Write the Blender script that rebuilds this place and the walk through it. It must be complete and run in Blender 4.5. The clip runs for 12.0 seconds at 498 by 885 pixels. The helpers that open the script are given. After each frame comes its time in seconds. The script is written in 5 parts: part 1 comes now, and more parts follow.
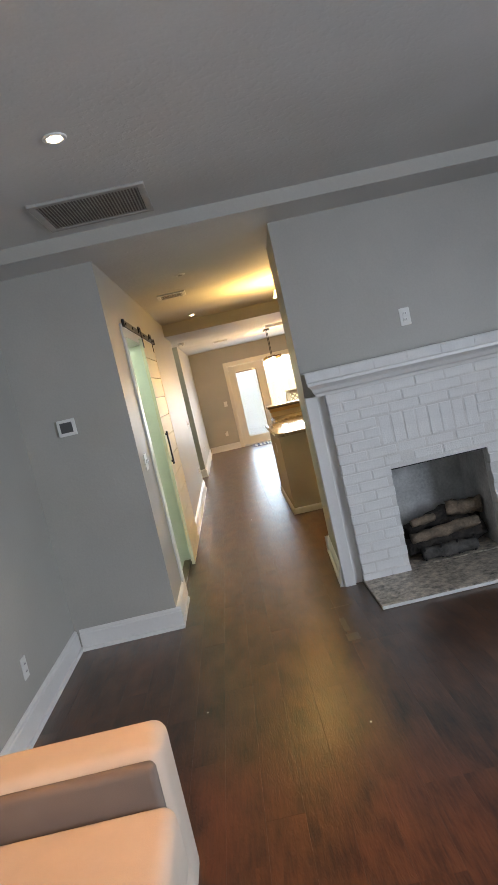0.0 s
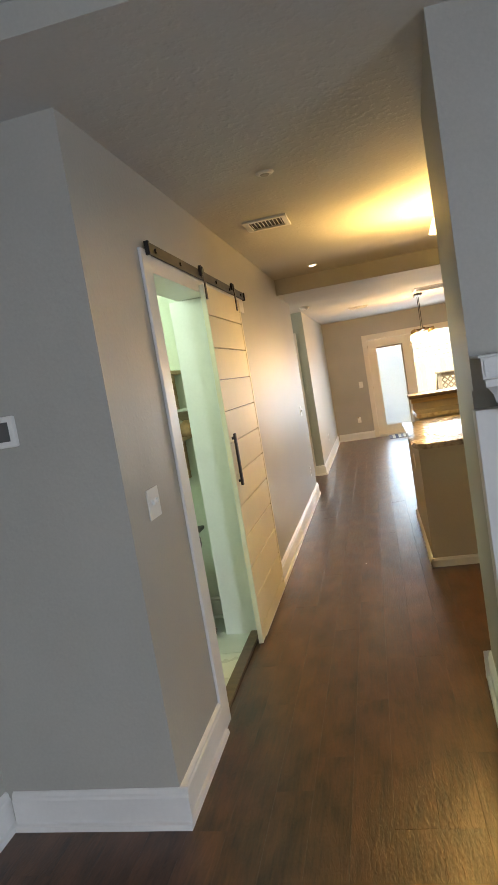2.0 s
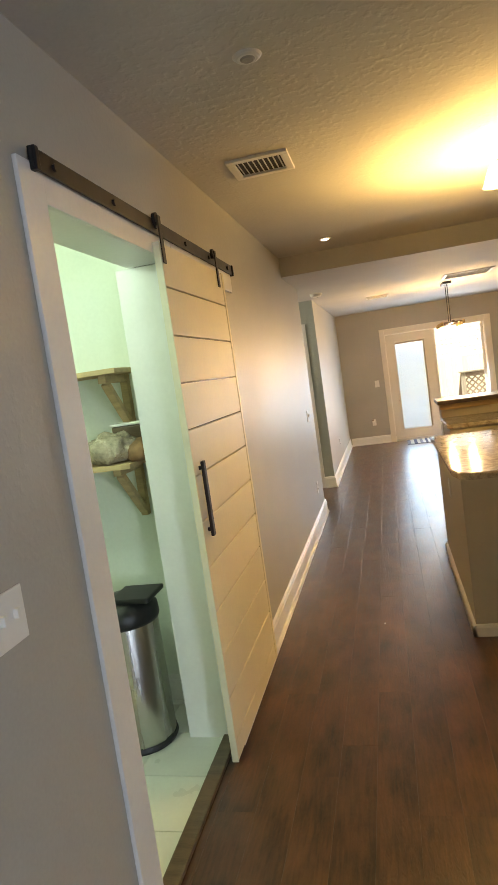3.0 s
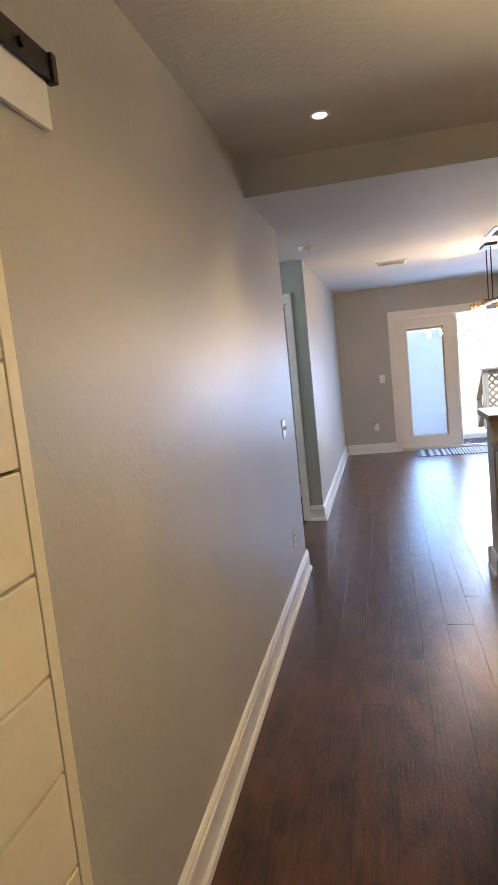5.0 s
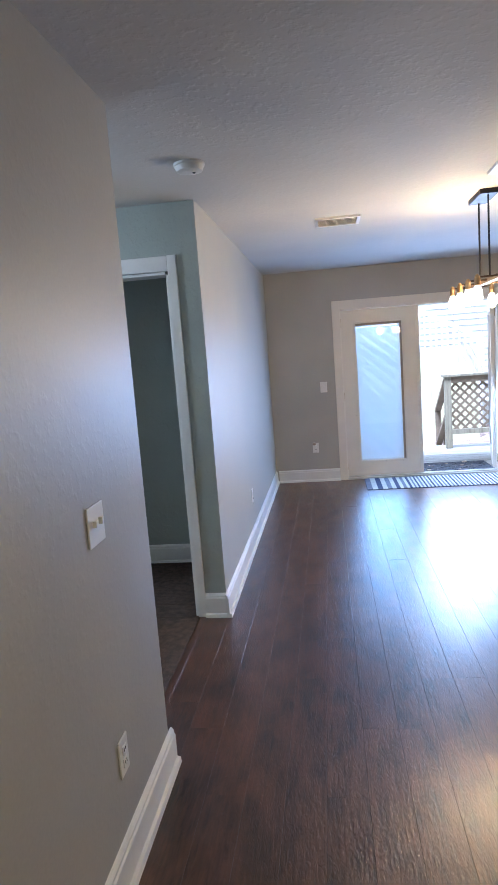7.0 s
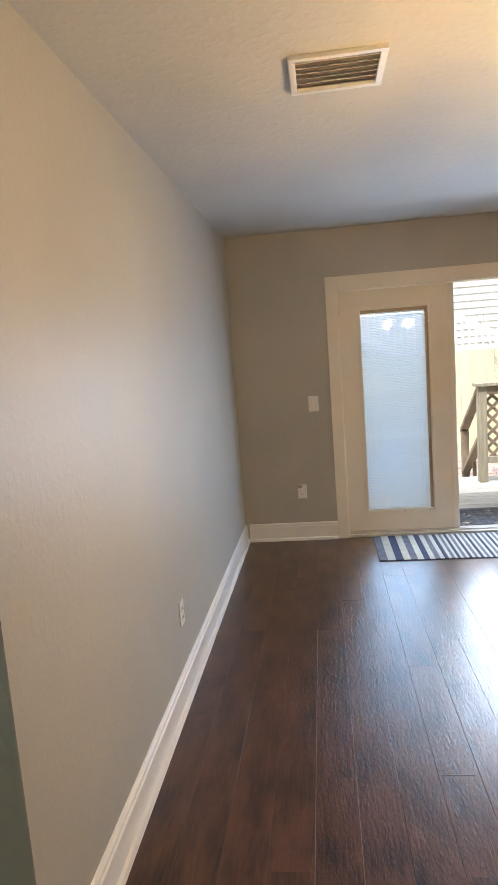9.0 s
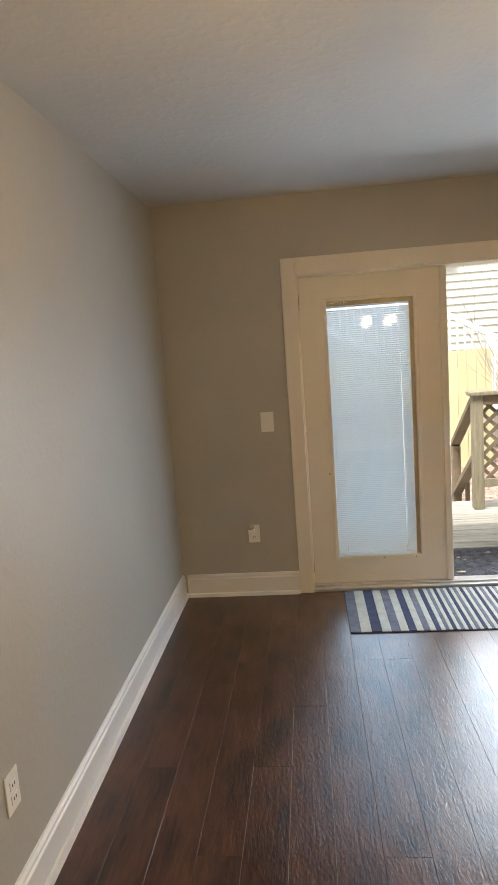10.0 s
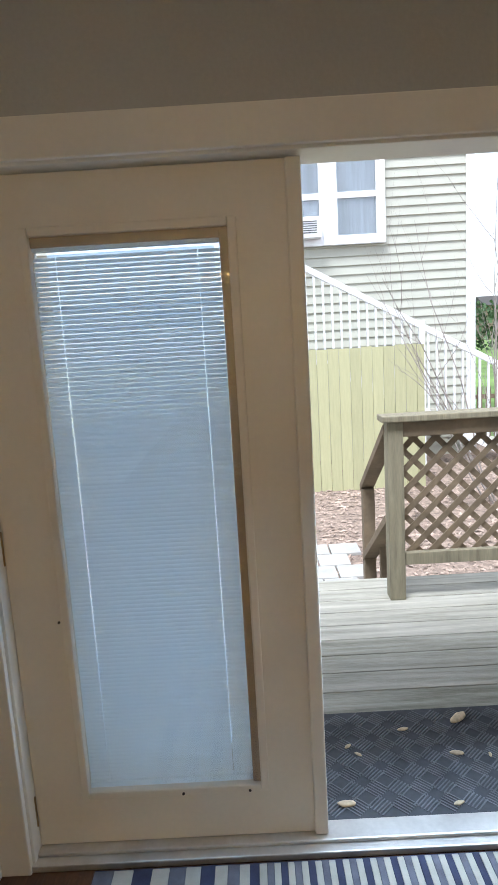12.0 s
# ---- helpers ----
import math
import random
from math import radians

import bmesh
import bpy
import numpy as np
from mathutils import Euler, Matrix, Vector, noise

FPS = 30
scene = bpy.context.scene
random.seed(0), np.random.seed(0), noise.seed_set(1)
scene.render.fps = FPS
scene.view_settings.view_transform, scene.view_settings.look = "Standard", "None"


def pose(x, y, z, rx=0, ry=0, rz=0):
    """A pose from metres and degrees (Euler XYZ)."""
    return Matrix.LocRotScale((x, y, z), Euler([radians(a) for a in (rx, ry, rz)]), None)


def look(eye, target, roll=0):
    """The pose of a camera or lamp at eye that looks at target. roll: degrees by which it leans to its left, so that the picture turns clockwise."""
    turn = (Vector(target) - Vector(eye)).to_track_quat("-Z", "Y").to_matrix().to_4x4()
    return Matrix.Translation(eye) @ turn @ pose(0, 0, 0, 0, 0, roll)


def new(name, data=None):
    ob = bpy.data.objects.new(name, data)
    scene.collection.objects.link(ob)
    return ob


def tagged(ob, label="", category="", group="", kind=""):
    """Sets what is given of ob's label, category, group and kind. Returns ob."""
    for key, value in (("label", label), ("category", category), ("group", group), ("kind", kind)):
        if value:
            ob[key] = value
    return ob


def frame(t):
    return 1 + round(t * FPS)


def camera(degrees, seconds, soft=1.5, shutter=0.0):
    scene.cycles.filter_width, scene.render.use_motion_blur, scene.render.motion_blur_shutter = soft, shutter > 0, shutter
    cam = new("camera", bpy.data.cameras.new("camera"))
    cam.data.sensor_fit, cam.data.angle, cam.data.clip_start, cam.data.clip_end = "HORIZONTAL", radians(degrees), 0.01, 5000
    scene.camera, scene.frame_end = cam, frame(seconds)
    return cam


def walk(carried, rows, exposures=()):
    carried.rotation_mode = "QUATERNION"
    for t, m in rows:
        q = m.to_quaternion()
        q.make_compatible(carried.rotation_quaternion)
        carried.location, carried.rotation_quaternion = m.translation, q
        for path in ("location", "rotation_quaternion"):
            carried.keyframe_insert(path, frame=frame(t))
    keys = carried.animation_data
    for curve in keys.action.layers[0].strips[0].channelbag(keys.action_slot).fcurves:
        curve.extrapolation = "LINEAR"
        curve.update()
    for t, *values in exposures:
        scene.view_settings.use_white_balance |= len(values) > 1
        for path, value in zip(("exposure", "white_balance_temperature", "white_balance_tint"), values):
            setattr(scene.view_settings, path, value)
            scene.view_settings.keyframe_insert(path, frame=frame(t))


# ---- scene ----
cam = camera(43.7, 12.0)
PATH = [
    (0, (0.151, 0.219, 1.54), (0.193, 2.209, 1.348), -12.8),
    (0.5, (0.282, 0.746, 1.54), (0.215, 2.734, 1.341), -11.7),
    (1, (0.387, 1.276, 1.544), (0.214, 3.258, 1.346), -10.9),
    (1.5, (0.35, 1.822, 1.541), (0.01, 3.784, 1.355), -10.5),
    (2, (0.383, 2.398, 1.539), (-0.033, 4.345, 1.349), -9.4),
    (2.5, (0.364, 2.947, 1.565), (-0.089, 4.884, 1.362), -8.8),
    (3, (0.309, 3.538, 1.562), (-0.144, 5.475, 1.358), -8.2),
    (5, (0.15, 5.803, 1.532), (-0.288, 7.739, 1.285), -5.8),
    (5.5, (0.174, 6.372, 1.538), (-0.225, 8.314, 1.272), -5.3),
    (6, (0.199, 6.903, 1.538), (-0.161, 8.85, 1.26), -5.0),
    (6.5, (0.189, 7.47, 1.56), (-0.104, 9.428, 1.281), -4.5),
    (8.3, (0.183, 9.587, 1.505), (-0.065, 11.553, 1.231), -4.2),
    (8.5, (0.167, 9.827, 1.523), (-0.08, 11.792, 1.249), -4.2),
    (9, (0.205, 10.407, 1.536), (-0.041, 12.372, 1.26), -4.3),
    (9.5, (0.256, 10.95, 1.539), (0.012, 12.916, 1.259), -4.3),
    (10, (0.389, 11.562, 1.553), (0.189, 13.531, 1.267), -4.2),
    (10.5, (0.539, 12.09, 1.558), (0.402, 14.065, 1.27), -4.0),
    (11, (0.732, 12.668, 1.544), (0.672, 14.646, 1.252), -3.5),
    (11.5, (0.928, 13.232, 1.524), (0.884, 15.207, 1.207), -3.6),
    (12, (1.085, 13.777, 1.525), (1.065, 15.75, 1.199), -3.4),
]
EXPOSURE = [(0.0, 2.42, 7600, 15), (1.5, 2.4, 7550, 14), (2.5, 2.4, 7600, 14), (5.0, 2.17, 5250, 19), (5.5, 2.15, 4850, 21), (6.5, 2.10, 4650, 17), (8.5, 1.95, 5700, 15), (9.0, 1.86, 6300, 14), (9.5, 1.74, 6800, 13), (10.0, 1.62, 7000, 12), (10.5, 1.44, 6900, 12), (11.0, 1.34, 6450, 10), (11.5, 1.2, 6300, 9), (12.0, 1.08, 5900, 9)]
walk(cam, [(t, look(eye, target, roll)) for t, eye, target, roll in PATH], EXPOSURE)

# ---- sky, sun and room lamps ----
world = bpy.data.worlds.new("sky")
scene.world = world
world.use_nodes = True
_wn = world.node_tree
_sky = _wn.nodes.new("ShaderNodeTexSky")
_sky.sky_type = "NISHITA"
_sky.sun_disc = False
_sky.sun_elevation, _sky.sun_rotation = radians(64), radians(150)
_sky.air_density, _sky.dust_density = 1.0, 1.5
_bg = _wn.nodes["Background"]
_bg.inputs["Strength"].default_value = 0.15
_soft = _wn.nodes.new("ShaderNodeHueSaturation")
_soft.inputs["Saturation"].default_value = 0.35
_wn.links.new(_sky.outputs["Color"], _soft.inputs["Color"])
_wn.links.new(_soft.outputs["Color"], _bg.inputs["Color"])


def lamp(name, kind, where, watts, colour, **settings):
    """A lamp at a pose, with its strength and colour."""
    data = bpy.data.lights.new(name, kind)
    data.energy, data.color = watts, colour
    if kind == "AREA":
        data.shape = settings.get("shape", "RECTANGLE")
        data.size, data.size_y = settings["size"], settings.get("size_y", settings["size"])
    elif kind == "SUN":
        data.angle = radians(settings["angle"])
    else:
        data.shadow_soft_size = settings.get("radius", 0.04)
    if kind == "SPOT":
        data.spot_size, data.spot_blend = radians(settings.get("cone", 120)), 0.6
    ob = new(name, data)
    ob.matrix_world = where
    return ob


WARM, SOFT, DAY = (1.0, 0.64, 0.19), (1.0, 0.60, 0.19), (0.545, 0.735, 1.0)
lamp("sun_light", "SUN", pose(0, 0, 12, 26, 0, -30), 2.2, (1.0, 0.98, 0.95), angle=20)
lamp("window_daylight", "AREA", pose(3.94, -0.7, 1.5, 90, 0, 90), 41, DAY, size=2.2, size_y=1.4)
lamp("door_daylight", "AREA", pose(1.71, 15.45, 1.10, 68, 0, 180), 14, (0.66, 0.82, 1.0), size=0.72, size_y=1.25)
lamp("door_pane_daylight", "AREA", pose(0.77, 15.436, 1.02, 90, 0, 180), 2.8, (0.42, 0.69, 1.0), size=0.50, size_y=1.58)
lamp("door_blind_daylight", "AREA", pose(0.77, 15.62, 1.02, 90, 0, 180), 0.9, (0.33, 0.62, 1.0), size=0.50, size_y=1.58)
lamp("hall_can_light", "SPOT", pose(-0.04, 8.58, 2.54), 4, WARM, cone=95)
lamp("living_can_light", "SPOT", pose(-0.262, 2.70, 2.57), 3, (1.0, 0.66, 0.34), cone=85)
lamp("living_can_light_b", "SPOT", pose(-0.12, 1.55, 2.57), 28, (1.0, 0.47, 0.15), cone=58)
lamp("kitchen_uplight", "SPOT", pose(1.06, 7.09, 2.14, 180, 0, 0), 26, WARM, cone=172, radius=0.06)
lamp("kitchen_downlight", "SPOT", pose(1.06, 7.09, 2.36), 10, WARM, cone=172, radius=0.08)
lamp("pantry_light", "POINT", pose(-1.2, 5.3, 2.2), 4.0, (0.70, 1.0, 0.82), radius=0.12)
# added fill without a fitting; the side hall's own source is unknown
lamp("side_hall_fill", "POINT", pose(-2.2, 10.9, 2.2), 9, (1.0, 0.98, 0.86), radius=0.1)
# added fill in place of dim daylight in the side room
lamp("side_room_fill", "POINT", pose(-2.3, 13.6, 2.1), 2.5, (1.0, 0.9, 0.82), radius=0.15)
lamp("chandelier_light_a", "POINT", pose(1.07, 12.24, 1.76), 7.5, SOFT, radius=0.03)
lamp("chandelier_light_b", "POINT", pose(1.33, 12.24, 1.76), 7.5, SOFT, radius=0.03)

# ---- materials ----


def _nodes(name):
    m = bpy.data.materials.new(name)
    m.use_nodes = True
    return m, m.node_tree, m.node_tree.nodes["Principled BSDF"]


def mat(name, colour, rough=0.6, metal=0.0, vary=0.12, scale=3.0, fine=60.0, bump=0.1, depth=0.002, stretch=(1, 1, 1),
        dark=None, per_piece=0.0, rough_vary=0.1, coat=0.0, knock=0.0):
    """A painted or natural surface: two scales of variation, fine relief, and a shade of its own for each piece."""
    m, t, p = _nodes(name)
    L = t.links.new
    tc = t.nodes.new("ShaderNodeTexCoord")
    mp = t.nodes.new("ShaderNodeMapping")
    mp.inputs["Scale"].default_value = stretch
    L(tc.outputs["Object"], mp.inputs["Vector"])
    big = t.nodes.new("ShaderNodeTexNoise")
    big.inputs["Scale"].default_value, big.inputs["Detail"].default_value = scale, 5
    small = t.nodes.new("ShaderNodeTexNoise")
    small.inputs["Scale"].default_value, small.inputs["Detail"].default_value = fine, 4
    L(mp.outputs[0], big.inputs["Vector"]), L(mp.outputs[0], small.inputs["Vector"])
    add = t.nodes.new("ShaderNodeMath")
    add.operation = "MULTIPLY_ADD"
    add.inputs[1].default_value = 0.45
    L(small.outputs["Fac"], add.inputs[0]), L(big.outputs["Fac"], add.inputs[2])
    ramp = t.nodes.new("ShaderNodeMapRange")
    ramp.inputs["From Min"].default_value, ramp.inputs["From Max"].default_value = 0.42, 1.02
    L(add.outputs[0], ramp.inputs["Value"])
    fac = ramp.outputs[0]
    if per_piece:
        info = t.nodes.new("ShaderNodeObjectInfo")
        mix = t.nodes.new("ShaderNodeMix")
        mix.inputs["Factor"].default_value = per_piece
        L(fac, mix.inputs["A"]), L(info.outputs["Random"], mix.inputs["B"])
        fac = mix.outputs["Result"]
    col = t.nodes.new("ShaderNodeMix")
    col.data_type = "RGBA"
    low = dark or tuple(c * (1 - 1.6 * vary) for c in colour)
    high = tuple(min(1.0, c * (1 + vary)) for c in colour)
    col.inputs["A"].default_value, col.inputs["B"].default_value = (*low, 1), (*high, 1)
    L(fac, col.inputs["Factor"]), L(col.outputs["Result"], p.inputs["Base Color"])
    rr = t.nodes.new("ShaderNodeMapRange")
    rr.inputs["To Min"].default_value, rr.inputs["To Max"].default_value = max(0.02, rough - rough_vary), min(1, rough + rough_vary)
    L(big.outputs["Fac"], rr.inputs["Value"]), L(rr.outputs[0], p.inputs["Roughness"])
    p.inputs["Metallic"].default_value = metal
    p.inputs["Coat Weight"].default_value = coat
    if bump:
        b = t.nodes.new("ShaderNodeBump")
        b.inputs["Strength"].default_value, b.inputs["Distance"].default_value = bump, depth
        height = small.outputs["Fac"]
        if knock:
            # flattened drops of sprayed plaster
            drop = t.nodes.new("ShaderNodeTexNoise")
            drop.inputs["Scale"].default_value, drop.inputs["Detail"].default_value, drop.inputs["Distortion"].default_value = knock, 3, 0.1
            L(tc.outputs["Object"], drop.inputs["Vector"])
            flat = t.nodes.new("ShaderNodeMapRange")
            flat.interpolation_type = "SMOOTHSTEP"
            flat.inputs["From Min"].default_value, flat.inputs["From Max"].default_value = 0.46, 0.70
            L(drop.outputs["Fac"], flat.inputs["Value"])
            both = t.nodes.new("ShaderNodeMath")
            both.operation = "MULTIPLY_ADD"
            both.inputs[1].default_value = 0.22
            L(small.outputs["Fac"], both.inputs[0]), L(flat.outputs[0], both.inputs[2])
            height = both.outputs[0]
        L(height, b.inputs["Height"]), L(b.outputs[0], p.inputs["Normal"])
    return m


def glow(name, colour, strength):
    m, t, p = _nodes(name)
    p.inputs["Base Color"].default_value = (*colour, 1)
    p.inputs["Emission Color"].default_value = (*colour, 1)
    p.inputs["Emission Strength"].default_value = strength
    return m


def glass(name, tint=(1, 1, 1), rough=0.0):
    m, t, p = _nodes(name)
    p.inputs["Base Color"].default_value = (*tint, 1)
    p.inputs["Transmission Weight"].default_value, p.inputs["Roughness"].default_value, p.inputs["IOR"].default_value = 1.0, rough, 1.45
    return m


def wood_floor(name, lightest, darkest, rough):
    """Dark stained hand-scraped boards: streaky grain along y, shallow scrape marks, a shade of its own for each board."""
    m, t, p = _nodes(name)
    L = t.links.new
    geo = t.nodes.new("ShaderNodeNewGeometry")
    info = t.nodes.new("ShaderNodeObjectInfo")
    own = t.nodes.new("ShaderNodeMath")
    own.operation = "ADD"
    L(geo.outputs["Random Per Island"], own.inputs[0]), L(info.outputs["Random"], own.inputs[1])
    shift = t.nodes.new("ShaderNodeVectorMath")
    shift.operation = "MULTIPLY_ADD"
    shift.inputs[1].default_value = (3.1, 7.7, 1.3)
    L(own.outputs[0], shift.inputs[0]), L(geo.outputs["Position"], shift.inputs[2])

    def noise_at(stretch, scale, detail):
        mp = t.nodes.new("ShaderNodeMapping")
        mp.inputs["Scale"].default_value = stretch
        L(shift.outputs[0], mp.inputs["Vector"])
        n = t.nodes.new("ShaderNodeTexNoise")
        n.inputs["Scale"].default_value, n.inputs["Detail"].default_value = scale, detail
        L(mp.outputs[0], n.inputs["Vector"])
        return n

    grain, scrape, worn = noise_at((40, 3.6, 1), 2.4, 8), noise_at((26, 7.5, 1), 2.7, 5), noise_at((2.4, 1.0, 1), 4.0, 8)
    scrape.inputs["Distortion"].default_value = 1.9
    grain.inputs["Distortion"].default_value = 0.5
    a = t.nodes.new("ShaderNodeMath")
    a.operation = "MULTIPLY_ADD"
    a.inputs[1].default_value = 0.08
    fibre = t.nodes.new("ShaderNodeMath")
    fibre.operation = "MULTIPLY"
    fibre.inputs[1].default_value = 0.6
    L(grain.outputs["Fac"], fibre.inputs[0])
    L(own.outputs[0], a.inputs[0]), L(fibre.outputs[0], a.inputs[2])
    b2 = t.nodes.new("ShaderNodeMath")
    b2.operation = "MULTIPLY_ADD"
    b2.inputs[1].default_value = 1.0
    L(worn.outputs["Fac"], b2.inputs[0]), L(a.outputs[0], b2.inputs[2])
    mr = t.nodes.new("ShaderNodeMapRange")
    mr.inputs["From Min"].default_value, mr.inputs["From Max"].default_value = 0.55, 1.20
    L(b2.outputs[0], mr.inputs["Value"])
    col = t.nodes.new("ShaderNodeMix")
    col.data_type = "RGBA"
    col.inputs["A"].default_value, col.inputs["B"].default_value = (*darkest, 1), (*lightest, 1)
    L(mr.outputs[0], col.inputs["Factor"]), L(col.outputs["Result"], p.inputs["Base Color"])
    rr = t.nodes.new("ShaderNodeMapRange")
    rr.inputs["From Min"].default_value, rr.inputs["From Max"].default_value = 0.3, 0.7
    rr.inputs["To Min"].default_value, rr.inputs["To Max"].default_value = rough - 0.06, rough + 0.06
    L(grain.outputs["Fac"], rr.inputs["Value"]), L(rr.outputs[0], p.inputs["Roughness"])
    h = t.nodes.new("ShaderNodeMath")
    h.operation = "MULTIPLY_ADD"
    h.inputs[1].default_value = 0.5
    L(grain.outputs["Fac"], h.inputs[0]), L(scrape.outputs["Fac"], h.inputs[2])
    b = t.nodes.new("ShaderNodeBump")
    b.inputs["Strength"].default_value, b.inputs["Distance"].default_value = 0.48, 0.003
    p.inputs["Specular IOR Level"].default_value = 0.32
    p.inputs["Coat Weight"].default_value, p.inputs["Coat Roughness"].default_value = 0.7, 0.20
    L(b.outputs[0], p.inputs["Coat Normal"])
    L(h.outputs[0], b.inputs["Height"]), L(b.outputs[0], p.inputs["Normal"])
    return m


M_WALL = mat("wall_paint", (0.450, 0.438, 0.400), 0.47, vary=0.07, scale=1.6, fine=90, bump=0.11, depth=0.003, rough_vary=0.10, knock=34)
M_GREEN = mat("green_paint", (0.38, 0.42, 0.39), 0.40, vary=0.05, scale=1.2, fine=90, bump=0.45, depth=0.003, knock=30)
M_PANTRY = mat("pantry_paint", (0.74, 0.78, 0.70), 0.6, vary=0.05, scale=1.2, bump=0.1)
M_CEIL = mat("ceiling_paint", (0.62, 0.61, 0.59), 0.75, vary=0.06, scale=1.5, fine=80, bump=0.26, depth=0.003, knock=30)
M_TRIM = mat("trim_paint", (0.80, 0.79, 0.77), 0.35, vary=0.04, scale=4, bump=0.05)
M_DOOR = mat("door_paint", (0.78, 0.73, 0.64), 0.38, vary=0.04, scale=4, bump=0.05)
M_BARN = mat("barn_door_paint", (0.78, 0.72, 0.54), 0.5, vary=0.05, scale=3, bump=0.08)
M_BLACK = mat("black_iron", (0.022, 0.02, 0.02), 0.45, metal=0.4, vary=0.2, scale=12, bump=0.1)
M_BRICK = mat("painted_brick", (0.83, 0.83, 0.82), 0.55, vary=0.06, scale=9, fine=90, bump=0.5, depth=0.006)
M_MORTAR = mat("painted_mortar", (0.78, 0.77, 0.75), 0.8, vary=0.12, scale=7, fine=90, bump=0.5, depth=0.004)
M_FIREBOX = mat("firebox_masonry", (0.58, 0.58, 0.57), 0.8, vary=0.3, scale=5, fine=50, bump=0.4, depth=0.006)
M_HEARTH = mat("hearth_granite", (0.62, 0.54, 0.45), 0.35, vary=0.3, scale=24, fine=60, bump=0.03, dark=(0.015, 0.012, 0.01))
M_LOG = mat("charred_log", (0.040, 0.032, 0.027), 0.95, dark=(0.006, 0.005, 0.005), vary=0.6, scale=14, fine=60, bump=0.9, depth=0.012)
M_ASH = mat("ashen_log", (0.10, 0.092, 0.085), 0.95, dark=(0.03, 0.028, 0.026), vary=0.4, scale=18, fine=60, bump=0.7, depth=0.008)
M_LOGLIGHT = mat("log_heartwood", (0.24, 0.175, 0.125), 0.85, dark=(0.02, 0.022, 0.017), vary=0.4, scale=10, fine=60, bump=0.6, depth=0.008)
M_FLOOR = wood_floor("dark_floor_boards", (0.130, 0.053, 0.026), (0.013, 0.006, 0.0035), 0.38)
M_CARPET = mat("brown_carpet", (0.085, 0.058, 0.042), 0.95, vary=0.5, scale=24, fine=220, bump=0.8, depth=0.006)
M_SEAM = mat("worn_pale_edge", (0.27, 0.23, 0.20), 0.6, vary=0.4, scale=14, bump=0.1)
M_WORN = mat("worn_floor_finish", (0.115, 0.068, 0.033), 0.36, coat=0.7, vary=0.3, scale=18, fine=60, stretch=(3, 0.6, 1), bump=0.2, dark=(0.04, 0.022, 0.012))
M_SUB = mat("floor_joint", (0.012, 0.008, 0.006), 0.8, bump=0)
M_TILE = mat("white_floor_tile", (0.72, 0.72, 0.66), 0.3, vary=0.06, scale=5, bump=0.03, per_piece=0.3)
M_SOFA = mat("beige_upholstery", (0.52, 0.45, 0.37), 0.9, vary=0.08, scale=6, fine=400, bump=0.35, depth=0.002)
M_SOFAGREY = mat("darker_sofa_grey", (0.17, 0.14, 0.12), 0.9, vary=0.12, scale=6, fine=400, bump=0.35, depth=0.002)
M_PLATE = mat("plate_plastic", (0.82, 0.81, 0.78), 0.35, vary=0.02, bump=0)
M_SCREEN = mat("dark_screen", (0.10, 0.10, 0.10), 0.3, vary=0.1, bump=0)
M_ISLAND = mat("island_paint", (0.52, 0.47, 0.39), 0.5, vary=0.05, scale=2, bump=0.12)
M_COUNTER = mat("granite_counter", (0.46, 0.40, 0.33), 0.10, vary=0.35, scale=22, fine=120, bump=0, dark=(0.16, 0.13, 0.10), rough_vary=0.03)
M_CAB = mat("cream_cabinet", (0.60, 0.54, 0.43), 0.45, vary=0.06, scale=3, bump=0.05)
M_DARKWOOD = mat("dark_bar_wood", (0.13, 0.085, 0.05), 0.35, vary=0.3, scale=4, fine=40, stretch=(1, 8, 8), bump=0.2)
M_STEEL = mat("brushed_steel", (0.50, 0.49, 0.46), 0.28, metal=1.0, vary=0.06, scale=3, fine=180, stretch=(8, 8, 0.4), bump=0.05, depth=0.001)
M_LID = mat("black_plastic", (0.018, 0.018, 0.018), 0.4, vary=0.2, bump=0.05)
M_PINE = mat("pine_board", (0.50, 0.36, 0.19), 0.6, vary=0.2, scale=3, fine=30, stretch=(1, 10, 10), bump=0.15)
M_DRYLEAF = mat("dry_leaf", (0.62, 0.50, 0.34), 0.8, vary=0.25, scale=30, bump=0.3)
M_BAG = mat("clear_plastic_bag", (0.50, 0.42, 0.30), 0.25, vary=0.4, scale=16, fine=50, bump=0.8, depth=0.02)
M_LOAF = mat("bread_crust", (0.30, 0.17, 0.08), 0.8, vary=0.3, scale=14, fine=60, bump=0.4)
M_BLIND = mat("white_blind_slat", (0.80, 0.82, 0.84), 0.45, vary=0.02, bump=0)
_t = M_BLIND.node_tree
_p = _t.nodes["Principled BSDF"]
_tr = _t.nodes.new("ShaderNodeBsdfTranslucent")
_tr.inputs["Color"].default_value = (0.90, 0.96, 1.0, 1)
_mx = _t.nodes.new("ShaderNodeMixShader")
_mx.inputs["Fac"].default_value = 0.76
_t.links.new(_p.outputs[0], _mx.inputs[1]), _t.links.new(_tr.outputs[0], _mx.inputs[2])
_t.links.new(_mx.outputs[0], _t.nodes["Material Output"].inputs["Surface"])
# tan for the painted shade inside the glazing frame, and for the scent vial
M_TAN = mat("tan_shade_and_vial", (0.40, 0.34, 0.26), 0.4, vary=0.1, bump=0)
M_NAVY = mat("navy_rug_yarn", (0.038, 0.044, 0.088), 0.95, vary=0.25, scale=20, fine=500, bump=0.5, depth=0.003)
